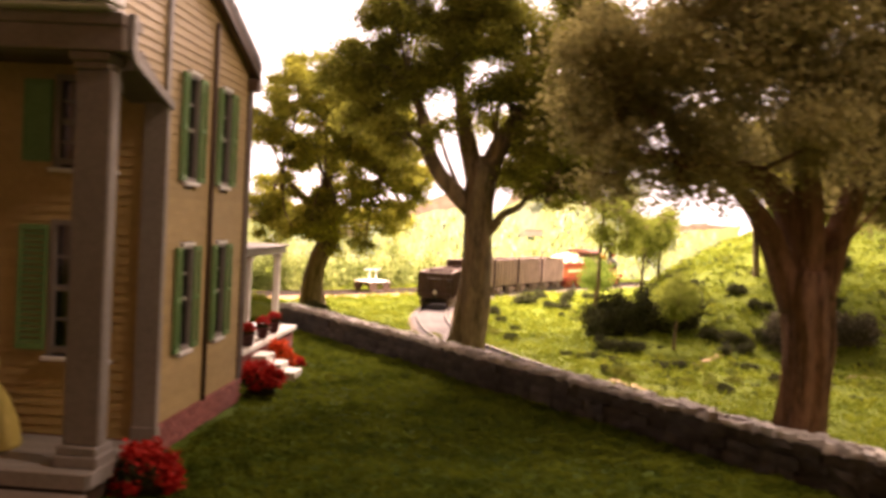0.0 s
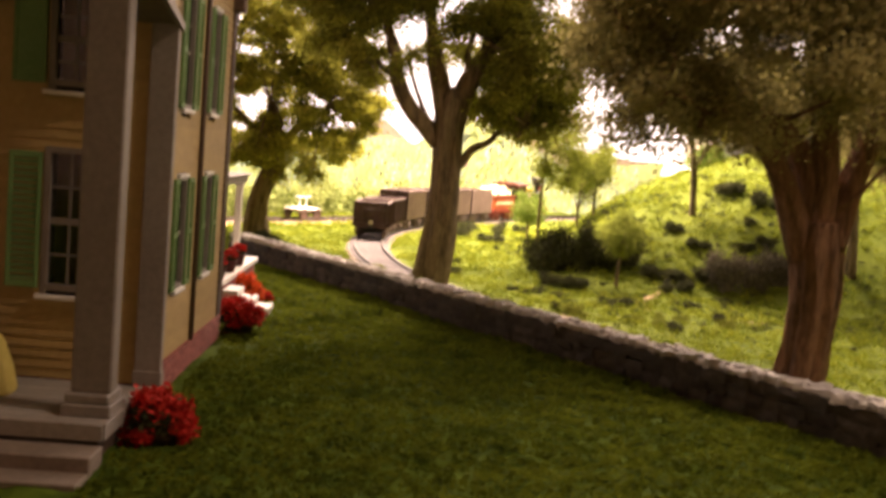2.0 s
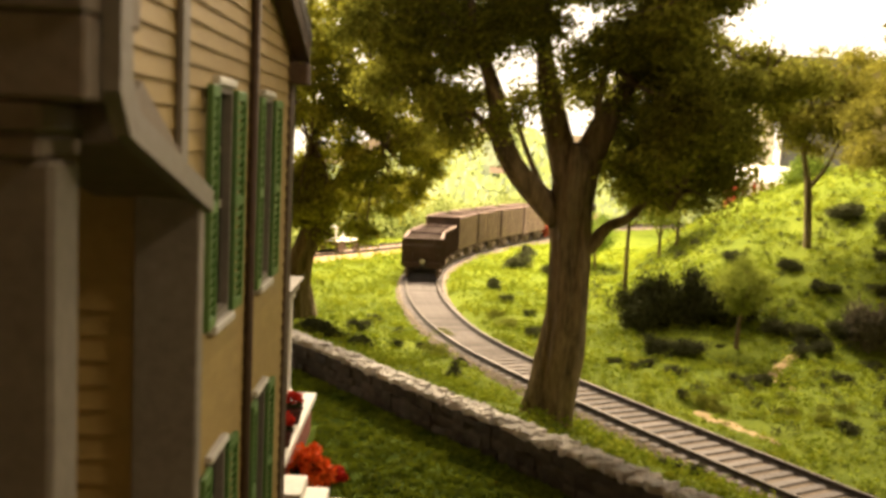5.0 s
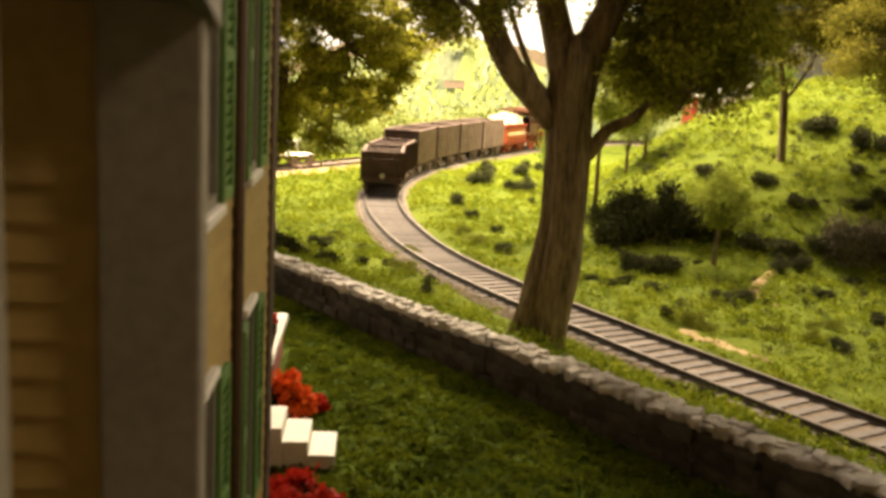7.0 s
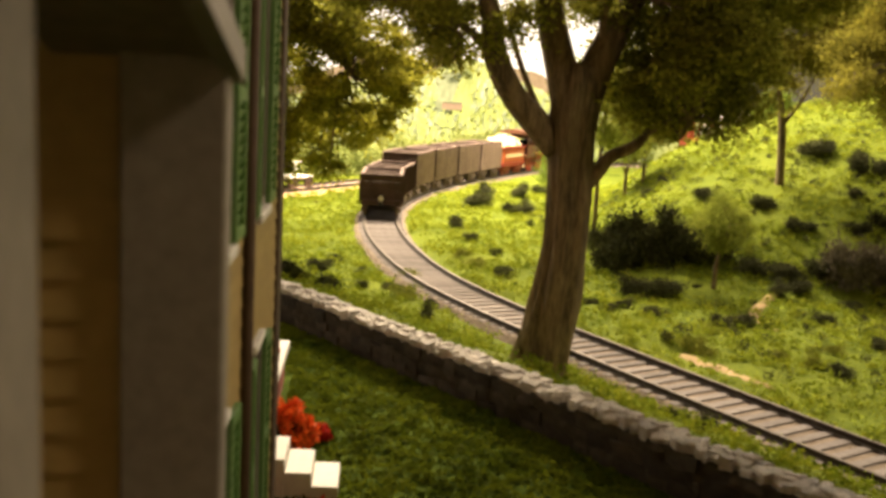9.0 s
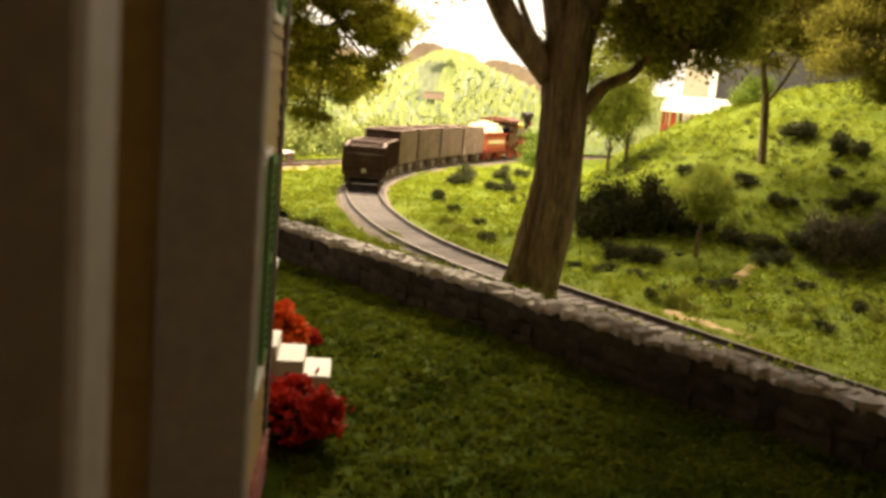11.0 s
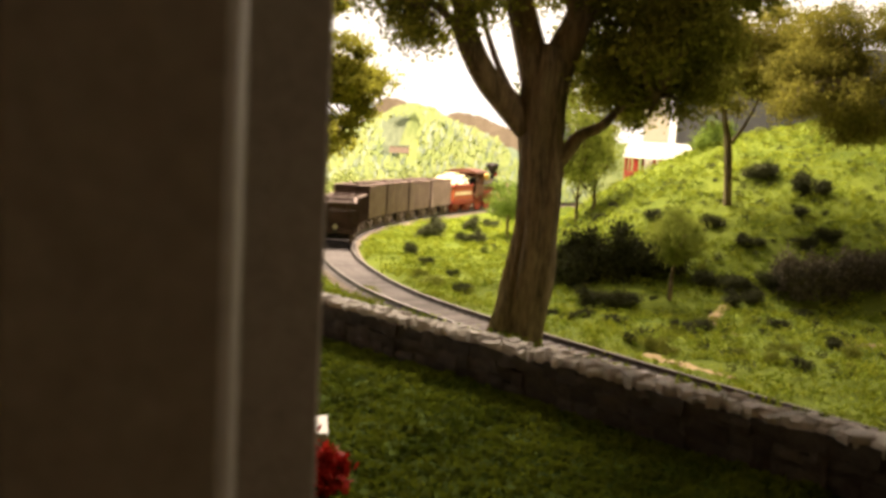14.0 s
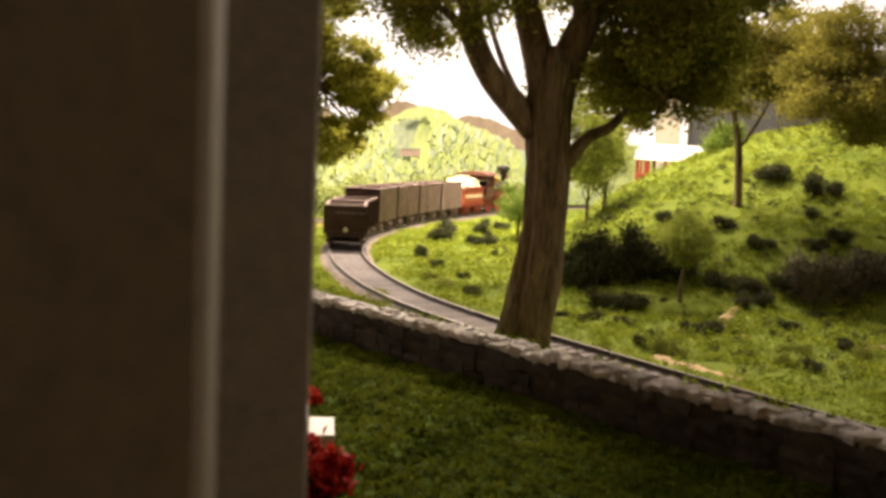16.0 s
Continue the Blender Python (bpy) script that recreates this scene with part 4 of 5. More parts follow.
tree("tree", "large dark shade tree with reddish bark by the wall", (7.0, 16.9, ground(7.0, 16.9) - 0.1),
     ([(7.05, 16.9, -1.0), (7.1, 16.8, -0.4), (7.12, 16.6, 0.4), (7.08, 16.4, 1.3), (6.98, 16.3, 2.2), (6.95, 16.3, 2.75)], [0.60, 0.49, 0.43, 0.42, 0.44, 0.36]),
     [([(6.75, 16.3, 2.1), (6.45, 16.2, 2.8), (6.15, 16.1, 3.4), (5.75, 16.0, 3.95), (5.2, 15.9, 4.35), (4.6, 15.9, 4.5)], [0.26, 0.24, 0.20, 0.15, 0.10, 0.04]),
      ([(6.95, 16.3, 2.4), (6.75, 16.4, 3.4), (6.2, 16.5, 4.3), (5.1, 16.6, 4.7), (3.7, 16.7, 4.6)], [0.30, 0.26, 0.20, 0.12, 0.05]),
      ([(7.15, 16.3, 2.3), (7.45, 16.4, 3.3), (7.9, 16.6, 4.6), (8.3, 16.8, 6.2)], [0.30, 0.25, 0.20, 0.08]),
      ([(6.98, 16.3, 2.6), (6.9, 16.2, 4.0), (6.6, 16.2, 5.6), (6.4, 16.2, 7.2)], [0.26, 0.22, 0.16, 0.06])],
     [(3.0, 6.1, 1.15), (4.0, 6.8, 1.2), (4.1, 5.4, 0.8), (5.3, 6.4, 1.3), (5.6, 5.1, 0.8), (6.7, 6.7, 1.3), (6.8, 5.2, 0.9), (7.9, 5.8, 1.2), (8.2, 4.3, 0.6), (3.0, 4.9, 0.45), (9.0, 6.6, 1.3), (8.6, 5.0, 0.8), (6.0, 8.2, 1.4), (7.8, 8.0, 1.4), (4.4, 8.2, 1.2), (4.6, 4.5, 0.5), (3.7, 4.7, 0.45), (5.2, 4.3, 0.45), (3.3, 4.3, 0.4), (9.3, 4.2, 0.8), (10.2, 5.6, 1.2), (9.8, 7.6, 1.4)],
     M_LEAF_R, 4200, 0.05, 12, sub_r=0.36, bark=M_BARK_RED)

tree("tree", "leaning tree with a dense olive crown", (-7.05, 42.6, ground(-7.05, 42.6) - 0.1),
     ([(-7.05, 42.6, -1.2), (-7.1, 42.6, 0.0), (-6.85, 42.5, 1.2), (-6.4, 42.5, 2.3), (-6.35, 42.5, 3.4), (-6.7, 42.5, 5.0)], [0.62, 0.45, 0.42, 0.42, 0.36, 0.2]),
     [([(-6.4, 42.5, 2.6), (-7.4, 42.4, 3.8), (-8.6, 42.3, 5.0)], [0.25, 0.18, 0.07]), ([(-6.3, 42.5, 3.0), (-5.3, 42.5, 4.2), (-4.2, 42.4, 5.1)], [0.22, 0.15, 0.06])],
     [(-7.1, 10.2, 1.0), (-8.3, 8.7, 1.5), (-6.2, 8.6, 1.5), (-9.3, 7.1, 1.3), (-7.2, 6.4, 1.7), (-5.1, 6.5, 1.3), (-3.6, 5.6, 1.1), (-2.6, 4.7, 0.75), (-4.5, 4.0, 1.0), (-7.0, 3.9, 1.3), (-9.1, 4.2, 1.5), (-5.95, 2.7, 0.75), (-9.2, 2.5, 0.8), (-3.7, 3.4, 0.6), (-5.2, 10.1, 1.1), (-4.0, 8.0, 1.0), (-6.1, 5.0, 1.0), (-5.2, 3.4, 0.9), (-6.5, 2.6, 0.7), (-7.6, 2.7, 0.8), (-8.4, 2.9, 0.8), (-2.9, 5.2, 0.8), (-2.6, 4.2, 0.6), (-3.5, 3.4, 0.6), (-2.2, 5.2, 0.45), (-3.9, 2.9, 0.45), (-5.1, 2.4, 0.55), (-6.0, 1.8, 0.45), (-4.5, 6.4, 1.0)],
     M_LEAF_L, 2300, 0.07, 13, sub_r=0.27)

hz = ground(15.6, 54)
tree("tree", "slender tree standing on the grassy slope", (15.6, 54, hz - 0.1),
     ([(15.75, 54, hz - 0.2), (15.68, 54, 2.4), (15.55, 54, 3.95), (15.2, 54, 5.6), (14.9, 54, 7.1)], [0.20, 0.16, 0.15, 0.12, 0.07]),
     [([(15.55, 54, 3.85), (16.3, 54, 4.9), (16.95, 54, 6.3)], [0.10, 0.08, 0.05]), ([(15.2, 54, 5.6), (15.6, 54, 6.4), (15.9, 54, 7.4)], [0.06, 0.05, 0.03])],
     [(14.7, 7.9, 1.2), (16.0, 9.2, 1.5), (17.4, 8.4, 1.2), (14.0, 9.1, 1.1), (13.2, 8.0, 0.8), (18.6, 9.2, 1.2), (12.6, 9.4, 1.0), (16.6, 7.0, 0.6), (15.6, 7.2, 0.7), (17.2, 7.0, 0.6), (14.6, 6.5, 0.8), (16.2, 6.2, 0.7), (13.6, 7.0, 0.8), (17.6, 6.6, 0.8)], M_LEAF_D, 1700, 0.07, 14)

tree("tree", "broad olive tree at the edge of the slope", (22.0, 47, ground(22.0, 47) - 0.1),
     ([(22.0, 47, -2.6), (21.9, 47, 1.0), (21.5, 47, 4.0), (20.6, 47, 6.5)], [0.3, 0.24, 0.2, 0.1]),
     [([(21.6, 47, 3.6), (19.6, 47, 5.2), (17.4, 47, 6.6)], [0.13, 0.09, 0.04]), ([(21.7, 47, 3.0), (20.2, 47, 4.6), (18.8, 47, 5.3)], [0.11, 0.08, 0.04])],
     [(14.4, 6.0, 0.55), (15.2, 6.8, 0.8), (15.0, 5.3, 0.5), (16.0, 6.8, 1.2), (17.6, 6.2, 1.2), (16.9, 5.4, 0.9), (18.1, 7.8, 1.3), (15.5, 6.2, 0.7), (17.1, 8.8, 1.3), (18.9, 5.3, 0.9), (19.6, 6.8, 1.2), (18.2, 5.2, 0.7), (17.4, 4.7, 0.6), (20.6, 5.4, 1.0), (21.4, 7.6, 1.5), (19.8, 9.0, 1.4)], M_LEAF_D, 2800, 0.06, 15)

sz = ground(7.2, 53)
tree("tree", "thin young tree with a sparse crown", (7.2, 53, sz - 0.1),
     ([(6.95, 53, sz - 0.2), (6.92, 53, 0.5), (6.95, 53, 2.6), (7.0, 53, 4.6)], [0.11, 0.09, 0.07, 0.04]), [([(7.1, 53, 1.8), (7.9, 53, 3.0), (8.6, 53, 4.2)], [0.05, 0.04, 0.02])],
     [(7.0, 2.9, 0.8), (6.3, 5.2, 1.0), (8.0, 5.3, 1.0), (8.6, 3.6, 0.9), (8.4, 2.4, 0.7), (7.2, 4.2, 0.8)], M_LEAF_Y, 1600, 0.07, 16)

for k, (wx, wy) in enumerate(((10.6, 62.0), (11.7, 62.5), (8.5, 70.5))):
    wz = ground(wx, wy)
    tree("tree", "small pale green sapling at the foot of the slope" if k != 2 else "small rounded green tree near the track", (wx, wy, wz - 0.1),
         ([(wx, wy, wz - 0.2), (wx, wy, wz + 1.5), (wx + 0.1, wy, wz + 2.6)], [0.11, 0.08, 0.04]), [([(wx, wy, wz + 1.1), (wx - 0.3, wy, wz + 1.9)], [0.05, 0.03]), ([(wx, wy, wz + 1.3), (wx + 0.35, wy, wz + 2.1)], [0.05, 0.03])] if k != 2 else [],
         [(wx, wz + 2.9, 0.75), (wx + 0.5, wz + 3.5, 0.75), (wx - 0.5, wz + 3.4, 0.7), (wx, wz + 4.2, 0.75), (wx + 0.2, wz + 2.3, 0.4)] if k != 2 else [(wx, wz + 1.6, 0.8), (wx + 0.4, wz + 2.3, 0.8), (wx - 0.4, wz + 2.3, 0.7), (wx, wz + 3.2, 0.75)], M_GREENLEAF if k == 2 else M_LEAF_Y, 1900, 0.065, 30 + k)

bz = ground(9.9, 45.3)
tree("tree", "small feathery round-topped tree of pale olive fibre", (9.9, 45.3, bz - 0.1),
     ([(9.9, 45.3, bz - 0.2), (9.9, 45.3, bz + 0.8), (10.0, 45.3, bz + 1.6)], [0.10, 0.08, 0.04]), [],
     [(10.1, bz + 2.0, 0.85), (10.4, bz + 2.5, 0.7), (9.7, bz + 2.5, 0.7), (10.05, bz + 3.1, 0.65)], M_LEAF_Y, 5000, 0.035, 40, sub_r=0.3, depth=0.25)


# ---- shrubs ----
def shrub_mesh(name, seed, material, n, leaf):
    rng = np.random.default_rng(seed)
    d = rng.normal(size=(7, 3)) * np.array([0.24, 0.24, 0.17]) + np.array([0, 0, 0.30])
    c = (d[:, None] + rng.normal(size=(7, n // 7, 3)) * np.array([0.17, 0.17, 0.13])).reshape(-1, 3)
    c[:, 2] = np.abs(c[:, 2])
    ob = flakes(name, c, 0.01, leaf, material, rng=rng)
    me = ob.data
    bpy.data.objects.remove(ob)
    return me


DARKS = [shrub_mesh("shrub", 50 + k, M_SHRUB, 4200, 0.038) for k in range(4)]
OLIVES = [shrub_mesh("shrub", 60 + k, M_SHRUB2, 1800, 0.042) for k in range(3)]
TUFTS = [shrub_mesh("shrub", 90 + k, M_SHRUB if k < 2 else M_SHRUB2, 520, 0.075) for k in range(4)]
SCRUB = [shrub_mesh("shrub", 80 + k, M_SCRUB, 2600, 0.04) for k in range(3)]
FRESH = [shrub_mesh("shrub", 85 + k, M_GREENLEAF, 2600, 0.04) for k in range(2)]
HEATH = [shrub_mesh("shrub", 70 + k, M_HEATHER, 2600, 0.036) for k in range(2)]


def shrub(x, y, w, meshes, label, r, h=None):
    ob = new("shrub", r.choice(meshes))
    ob.location = Vector((x, y, ground(x, y) - 0.04)) * S
    ob.rotation_euler = (0, 0, r.uniform(0, 6.3))
    ob.scale = (w * r.uniform(0.7, 1.0), w * r.uniform(0.7, 1.0), (h or w * r.uniform(0.65, 1.0)))
    return tagged(ob, label, "shrub")


def plant_shrubs():
    r = random.Random(8)
    for x, y, w in SHRUBS_SLOPE + SHRUBS_MEADOW + SHRUBS_TRACK:
        shrub(x, y, w, DARKS, "low dark green shrub on the meadow", r)
    for x, y, w in SHRUBS_OLIVE:
        shrub(x, y, w, OLIVES, "yellow-green leafy bush on the meadow", r)
    for k in range(13):
        shrub(6.6 + k * 0.36, 48.7 - 0.075 * k + r.uniform(-0.3, 0.3), 1.6, DARKS, "dense dark hedge-like bush below the slope", r, 2.15 + r.uniform(-0.15, 0.15))
    for x, y, w in ((19.3, 65.0, 2.0), (20.0, 65.4, 1.6)):
        shrub(x, y, w, FRESH, "rounded fresh green bush on the brow of the slope", r, 2.2)
    for k in range(6):
        shrub(14.9 + k * 0.8, 45.4 + r.uniform(-0.3, 0.5), 1.7, HEATH, "greyish brown heather brush below the slope", r, 2.3)
    for k in range(34):
        p, _ = on_track(BACK, 3 + k * 2.3)
        if to_track(p.x - 3.4, p.y + 3.0) > 2.6:
            shrub(p.x - 3.4 + r.uniform(-0.6, 0.6), p.y + 3.0 + r.uniform(-0.6, 0.6), r.uniform(2.8, 3.8), SCRUB, "tall pale green scrub behind the back track", r, r.uniform(2.6, 4.2))
    n = 0
    while n < 70:
        x, y = r.uniform(-9, 24) if n % 3 else r.uniform(8, 24), r.uniform(33, 76)
        if off_wall(x, y) > 1.0 and to_track(x, y) > 2.6 and (y > 40 or x > 3):
            shrub(x, y, r.choice((0.2, 0.26, 0.32, 0.4)), TUFTS, "small tuft of scenic foliage on the meadow", r)
            n += 1


SHRUBS_SLOPE = [(18.6, 57.0, 1.75), (19.2, 57.1, 1.2), (19.6, 54.1, 1.3), (20.4, 53.9, 1.3), (18.4, 51.8, 0.7), (12.5, 54.8, 0.95), (12.1, 60.1, 0.7), (11.0, 58.9, 0.8), (18.5, 49.4, 1.0), (17.2, 48.9, 0.9), (14.2, 52.1, 1.1), (14.6, 49.4, 0.9), (15.2, 49.2, 0.7)]
SHRUBS_MEADOW = [(6.5, 44.8, 1.0), (7.2, 44.6, 1.1), (8.0, 44.8, 0.95), (4.7, 43.2, 0.6), (5.1, 42.4, 0.55), (5.8, 42.7, 0.55), (6.6, 41.8, 0.85), (8.5, 40.5, 0.8), (9.3, 40.9, 0.95), (12.2, 44.8, 0.8), (13.2, 45.0, 0.8), (12.7, 41.8, 0.8), (14.8, 44.2, 0.65), (10.1, 35.3, 0.7), (12.7, 38.1, 0.65), (5.9, 38.1, 0.5), (11.8, 46.5, 1.1), (12.6, 46.3, 1.1), (13.3, 46.1, 0.9), (14.2, 46.0, 0.9)]
SHRUBS_TRACK = [(3.2, 68.8, 1.5), (3.7, 69.6, 1.3), (4.7, 76.1, 1.2), (1.3, 59.6, 0.9), (6.8, 74.4, 1.3), (8.7, 77.6, 1.2), (5.1, 66.2, 1.1), (5.9, 66.6, 1.2), (2.4, 52.0, 0.6), (1.6, 55.6, 0.65), (5.6, 62.1, 0.6), (2.1, 47.6, 0.65), (-4.5, 49.3, 0.8), (-5.1, 47.2, 0.8), (-3.5, 46.9, 0.5), (-3.4, 43.7, 0.5), (-2.5, 44.5, 0.55), (-1.4, 39.4, 0.7), (-1.0, 41.9, 0.5), (-5.5, 44.2, 0.8), (-5.4, 37.0, 1.1), (-4.5, 36.8, 0.85), (-5.9, 36.4, 0.9), (2.9, 27.8, 0.7), (3.3, 27.3, 0.55)]
SHRUBS_OLIVE = [(6.6, 37.5, 0.75), (6.9, 37.0, 0.5), (9.6, 36.4, 0.7), (9.0, 36.9, 0.5), (-1.9, 43.3, 0.95), (-1.6, 46.8, 1.0), (1.3, 49.4, 0.9), (12.6, 37.0, 0.6), (16.4, 45.0, 0.6), (0.8, 51.0, 0.6), (7.7, 39.6, 0.5), (11.0, 37.6, 0.5)]


# ---- turf ----
def turf():
    rng = np.random.default_rng(90)
    pts = []
    while len(pts) < 30000:
        x, y = rng.uniform(-12, 30), rng.uniform(14, 84)
        if off_wall(x, y) > 0.5 and to_track(x, y) > 1.4 and noise.noise(Vector((x * 0.5, y * 0.5, 9))) + rng.uniform(-0.5, 0.5) > -0.15:
            pts.append((x, y, ground(x, y) + 0.02))
    c = np.array(pts)
    heads = c[rng.choice(len(c), 9000, replace=False)]
    foam = np.repeat(heads[:, None], 34, 1) + (rng.normal(size=(9000, 34, 3)) * np.array([0.09, 0.09, 0.055]) + np.array([0, 0, 0.08])) * (0.5 + 1.2 * rng.random((9000, 1, 1)))
    ob = flakes("foam_clumps", foam.reshape(-1, 3), 0.005, 0.03, M_FOAM, None, "small clumps of bright yellow-green ground foam", "stuff", rng)
    ob["category"] = "grass"
    k = 6
    c = (c[:, None] + np.abs(rng.normal(size=(len(c), k, 3))) * rng.choice([-1, 1], size=(len(c), k, 3)) * np.array([0.09, 0.09, 0.0]) + rng.random((len(c), k, 3)) * np.array([0, 0, 0.30]) * rng.random((len(c), 1, 1))).reshape(-1, 3)
    ob = flakes("meadow_tufts", c, 0.02, 0.055, M_TURF, None, "scattered tufts of yellow-green scenic turf", "stuff", rng)
    ob["category"] = "grass"
    pts = []
    while len(pts) < 420:
        x, y = rng.uniform(6, 25), rng.uniform(34, 70)
        if off_wall(x, y) > 1.0 and to_track(x, y) > 2.6:
            pts.append((x, y, ground(x, y) + 0.02))
    c = np.array(pts)[:, None] + (rng.normal(size=(420, 70, 3)) * np.array([0.11, 0.11, 0.0]) + rng.random((420, 70, 3)) * np.array([0, 0, 0.24])) * (0.6 + 0.8 * rng.random((420, 1, 1)))
    ob = flakes("dark_tufts", c.reshape(-1, 3), 0.01, 0.035, M_SHRUB, None, "tiny dark green tufts dotted over the slope", "stuff", rng)
    ob["category"] = "grass"
    pts = []
    while len(pts) < 130000:
        u, w = rng.uniform(-3, 30), 0.3 + 15 * rng.random() ** 1.3
        p = WALL_A + WALL_DIR * u - WALL_N * w
        if p.x > -3.9 or p.y > 28.5 or (20.1 < p.y and p.x > -4.6):
            tuft = noise.noise(Vector((p.x * 3.2, p.y * 3.2, 12)))
            if tuft + rng.uniform(-0.6, 0.6) > -0.25:
                pts.append((p.x, p.y, lawn_z(p.x, p.y) + 0.03 + 0.05 * max(tuft, 0)))
    ob = flakes("lawn_grass", np.array(pts), 0.012, 0.044, M_BLADE, None, "fine fibres of dark green lawn grass", "stuff", rng)
    ob["category"] = "grass"


# ---- backdrop ----
def painted(name, pts, y, base, material, label):
    top = smoothed([(x, 0, z) for x, z in pts], [0] * len(pts), 6)[0]
    r = random.Random(len(pts))
    poly = [(p.x, p.z + r.uniform(-0.12, 0.12)) for p in top]
    ob = part(name, prism([(poly[0][0], base), *poly, (poly[-1][0], base)], "y", y, y + 0.25), material, None, label, kind="structure")
    ob["category"] = "backdrop"
    return ob


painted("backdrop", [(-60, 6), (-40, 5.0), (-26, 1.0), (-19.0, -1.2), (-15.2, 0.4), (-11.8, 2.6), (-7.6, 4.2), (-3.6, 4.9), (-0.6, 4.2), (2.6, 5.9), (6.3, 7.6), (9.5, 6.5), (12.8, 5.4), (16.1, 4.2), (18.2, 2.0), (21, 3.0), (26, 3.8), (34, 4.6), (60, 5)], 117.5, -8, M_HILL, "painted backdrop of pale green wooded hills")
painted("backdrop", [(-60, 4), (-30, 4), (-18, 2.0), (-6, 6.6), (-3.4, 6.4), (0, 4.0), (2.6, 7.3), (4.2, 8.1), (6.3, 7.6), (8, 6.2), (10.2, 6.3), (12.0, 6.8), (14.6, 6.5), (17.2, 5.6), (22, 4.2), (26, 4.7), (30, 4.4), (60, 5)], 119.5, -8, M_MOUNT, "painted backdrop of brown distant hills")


def painted_trees():
    """Broad drooping willows and hazy woods painted in layers in front of the hills."""
    r = random.Random(21)
    layers = [(M_HILL4, [(5.2, 6.4, 2.6), (3.4, 5.4, 2.2), (-6, 4.6, 4.5), (13, 4.6, 3.5)]),
              (M_HILL2, [(-22, 1.6, 4), (-14, 2.2, 3.6), (-8.5, 3.8, 3.2), (-2.6, 4.4, 3.0), (4.6, 1.9, 2.6), (17.5, 3.2, 2.8), (24, 3.6, 3.4)]),
              (M_HILL, [(-18.4, 1.0, 3.2), (-11.2, 2.8, 3.0), (-5.4, 4.0, 2.6), (0.6, 4.3, 2.9), (8.2, 7.2, 3.4), (12.6, 5.2, 3.0), (15.4, 4.0, 2.2)]),
              (M_HILL3, [(-15.6, 0.2, 2.4), (-8.2, 1.4, 2.6), (-3.4, 2.4, 2.2), (2.3, 2.4, 2.0), (7.4, 3.6, 2.0), (10.4, 4.4, 2.6), (14.2, 2.2, 2.0), (20.5, 1.6, 2.4)])]
    y = 117.4
    for m, trees in layers:
        for x, z, w in trees:
            y -= 0.045
            low, pts, ph = -6.0, [(x - w, -6.5)], r.uniform(0, 6)
            for i in range(41):
                u = -1 + i / 20
                drop = (1 - abs(u) ** 2.4) ** 0.75
                pts.append((x + w * u, low + (z - low) * (0.45 + 0.55 * drop) + 0.10 * abs(math.sin(i * 0.9 + ph)) + r.uniform(-0.05, 0.05)))
            pts.append((x + w, -6.5))
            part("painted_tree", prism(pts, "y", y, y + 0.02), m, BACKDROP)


def painted_strokes(material, n, seed, x0, x1, z_lo, lift):
    """Short drooping brush strokes over the painted woods, one sheet."""
    rng = np.random.default_rng(seed)
    prof_x = np.array([-60, -26, -19, -15, -11.8, -7.6, -3.6, -0.6, 2.6, 6.3, 9.5, 12.8, 16.1, 18.2, 21, 26, 60])
    prof_z = np.array([6, 1.0, -1.0, 0.4, 2.6, 4.2, 4.9, 4.2, 5.4, 7.4, 6.5, 5.4, 4.2, 2.2, 3.0, 3.8, 5])
    x = rng.uniform(x0, x1, n)
    top = np.interp(x, prof_x, prof_z) + lift
    z = top - (top - z_lo) * rng.random(n)
    keep = ~((x > 3.3) & (x < 7.2) & (z > 1.6) & (z < 6.2))
    x, z = x[keep], z[keep]
    n = len(x)
    w, h = rng.uniform(0.05, 0.22, n), rng.uniform(0.14, 0.45, n)
    lean = rng.normal(size=n) * 0.12
    y = 115.7 + rng.random(n) * 0.3
    q = np.stack([np.stack([x - w, y, z - h], 1), np.stack([x + w * 0.4, y, z - h * 1.15], 1), np.stack([x + w + lean, y, z + h], 1), np.stack([x - w * 0.5 + lean, y, z + h * 1.1], 1)], 1).reshape(-1, 3) * S
    me = bpy.data.meshes.new("painted_strokes")
    me.from_pydata(q.tolist(), [], np.arange(4 * n).reshape(-1, 4).tolist())
    me.materials.append(material)
    ob = new("painted_strokes", me)
    ob.parent = BACKDROP
    tagged(ob, label="drooping painted foliage strokes", kind="stuff")


BACKDROP = [o for o in scene.objects if o.name == "backdrop"][0]
painted_trees()
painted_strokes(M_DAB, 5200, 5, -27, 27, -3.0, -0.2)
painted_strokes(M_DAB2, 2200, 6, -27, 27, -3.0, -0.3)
part("painted_bridge", B((4.1, 6.3, 116.0, 116.05, 2.0, 2.75)), M_BRIDGE, BACKDROP, "painted reddish bridge between the trees")
part("painted_parapet", B((4.0, 6.5, 115.9, 115.94, 2.75, 2.9)), M_HILL4, BACKDROP)


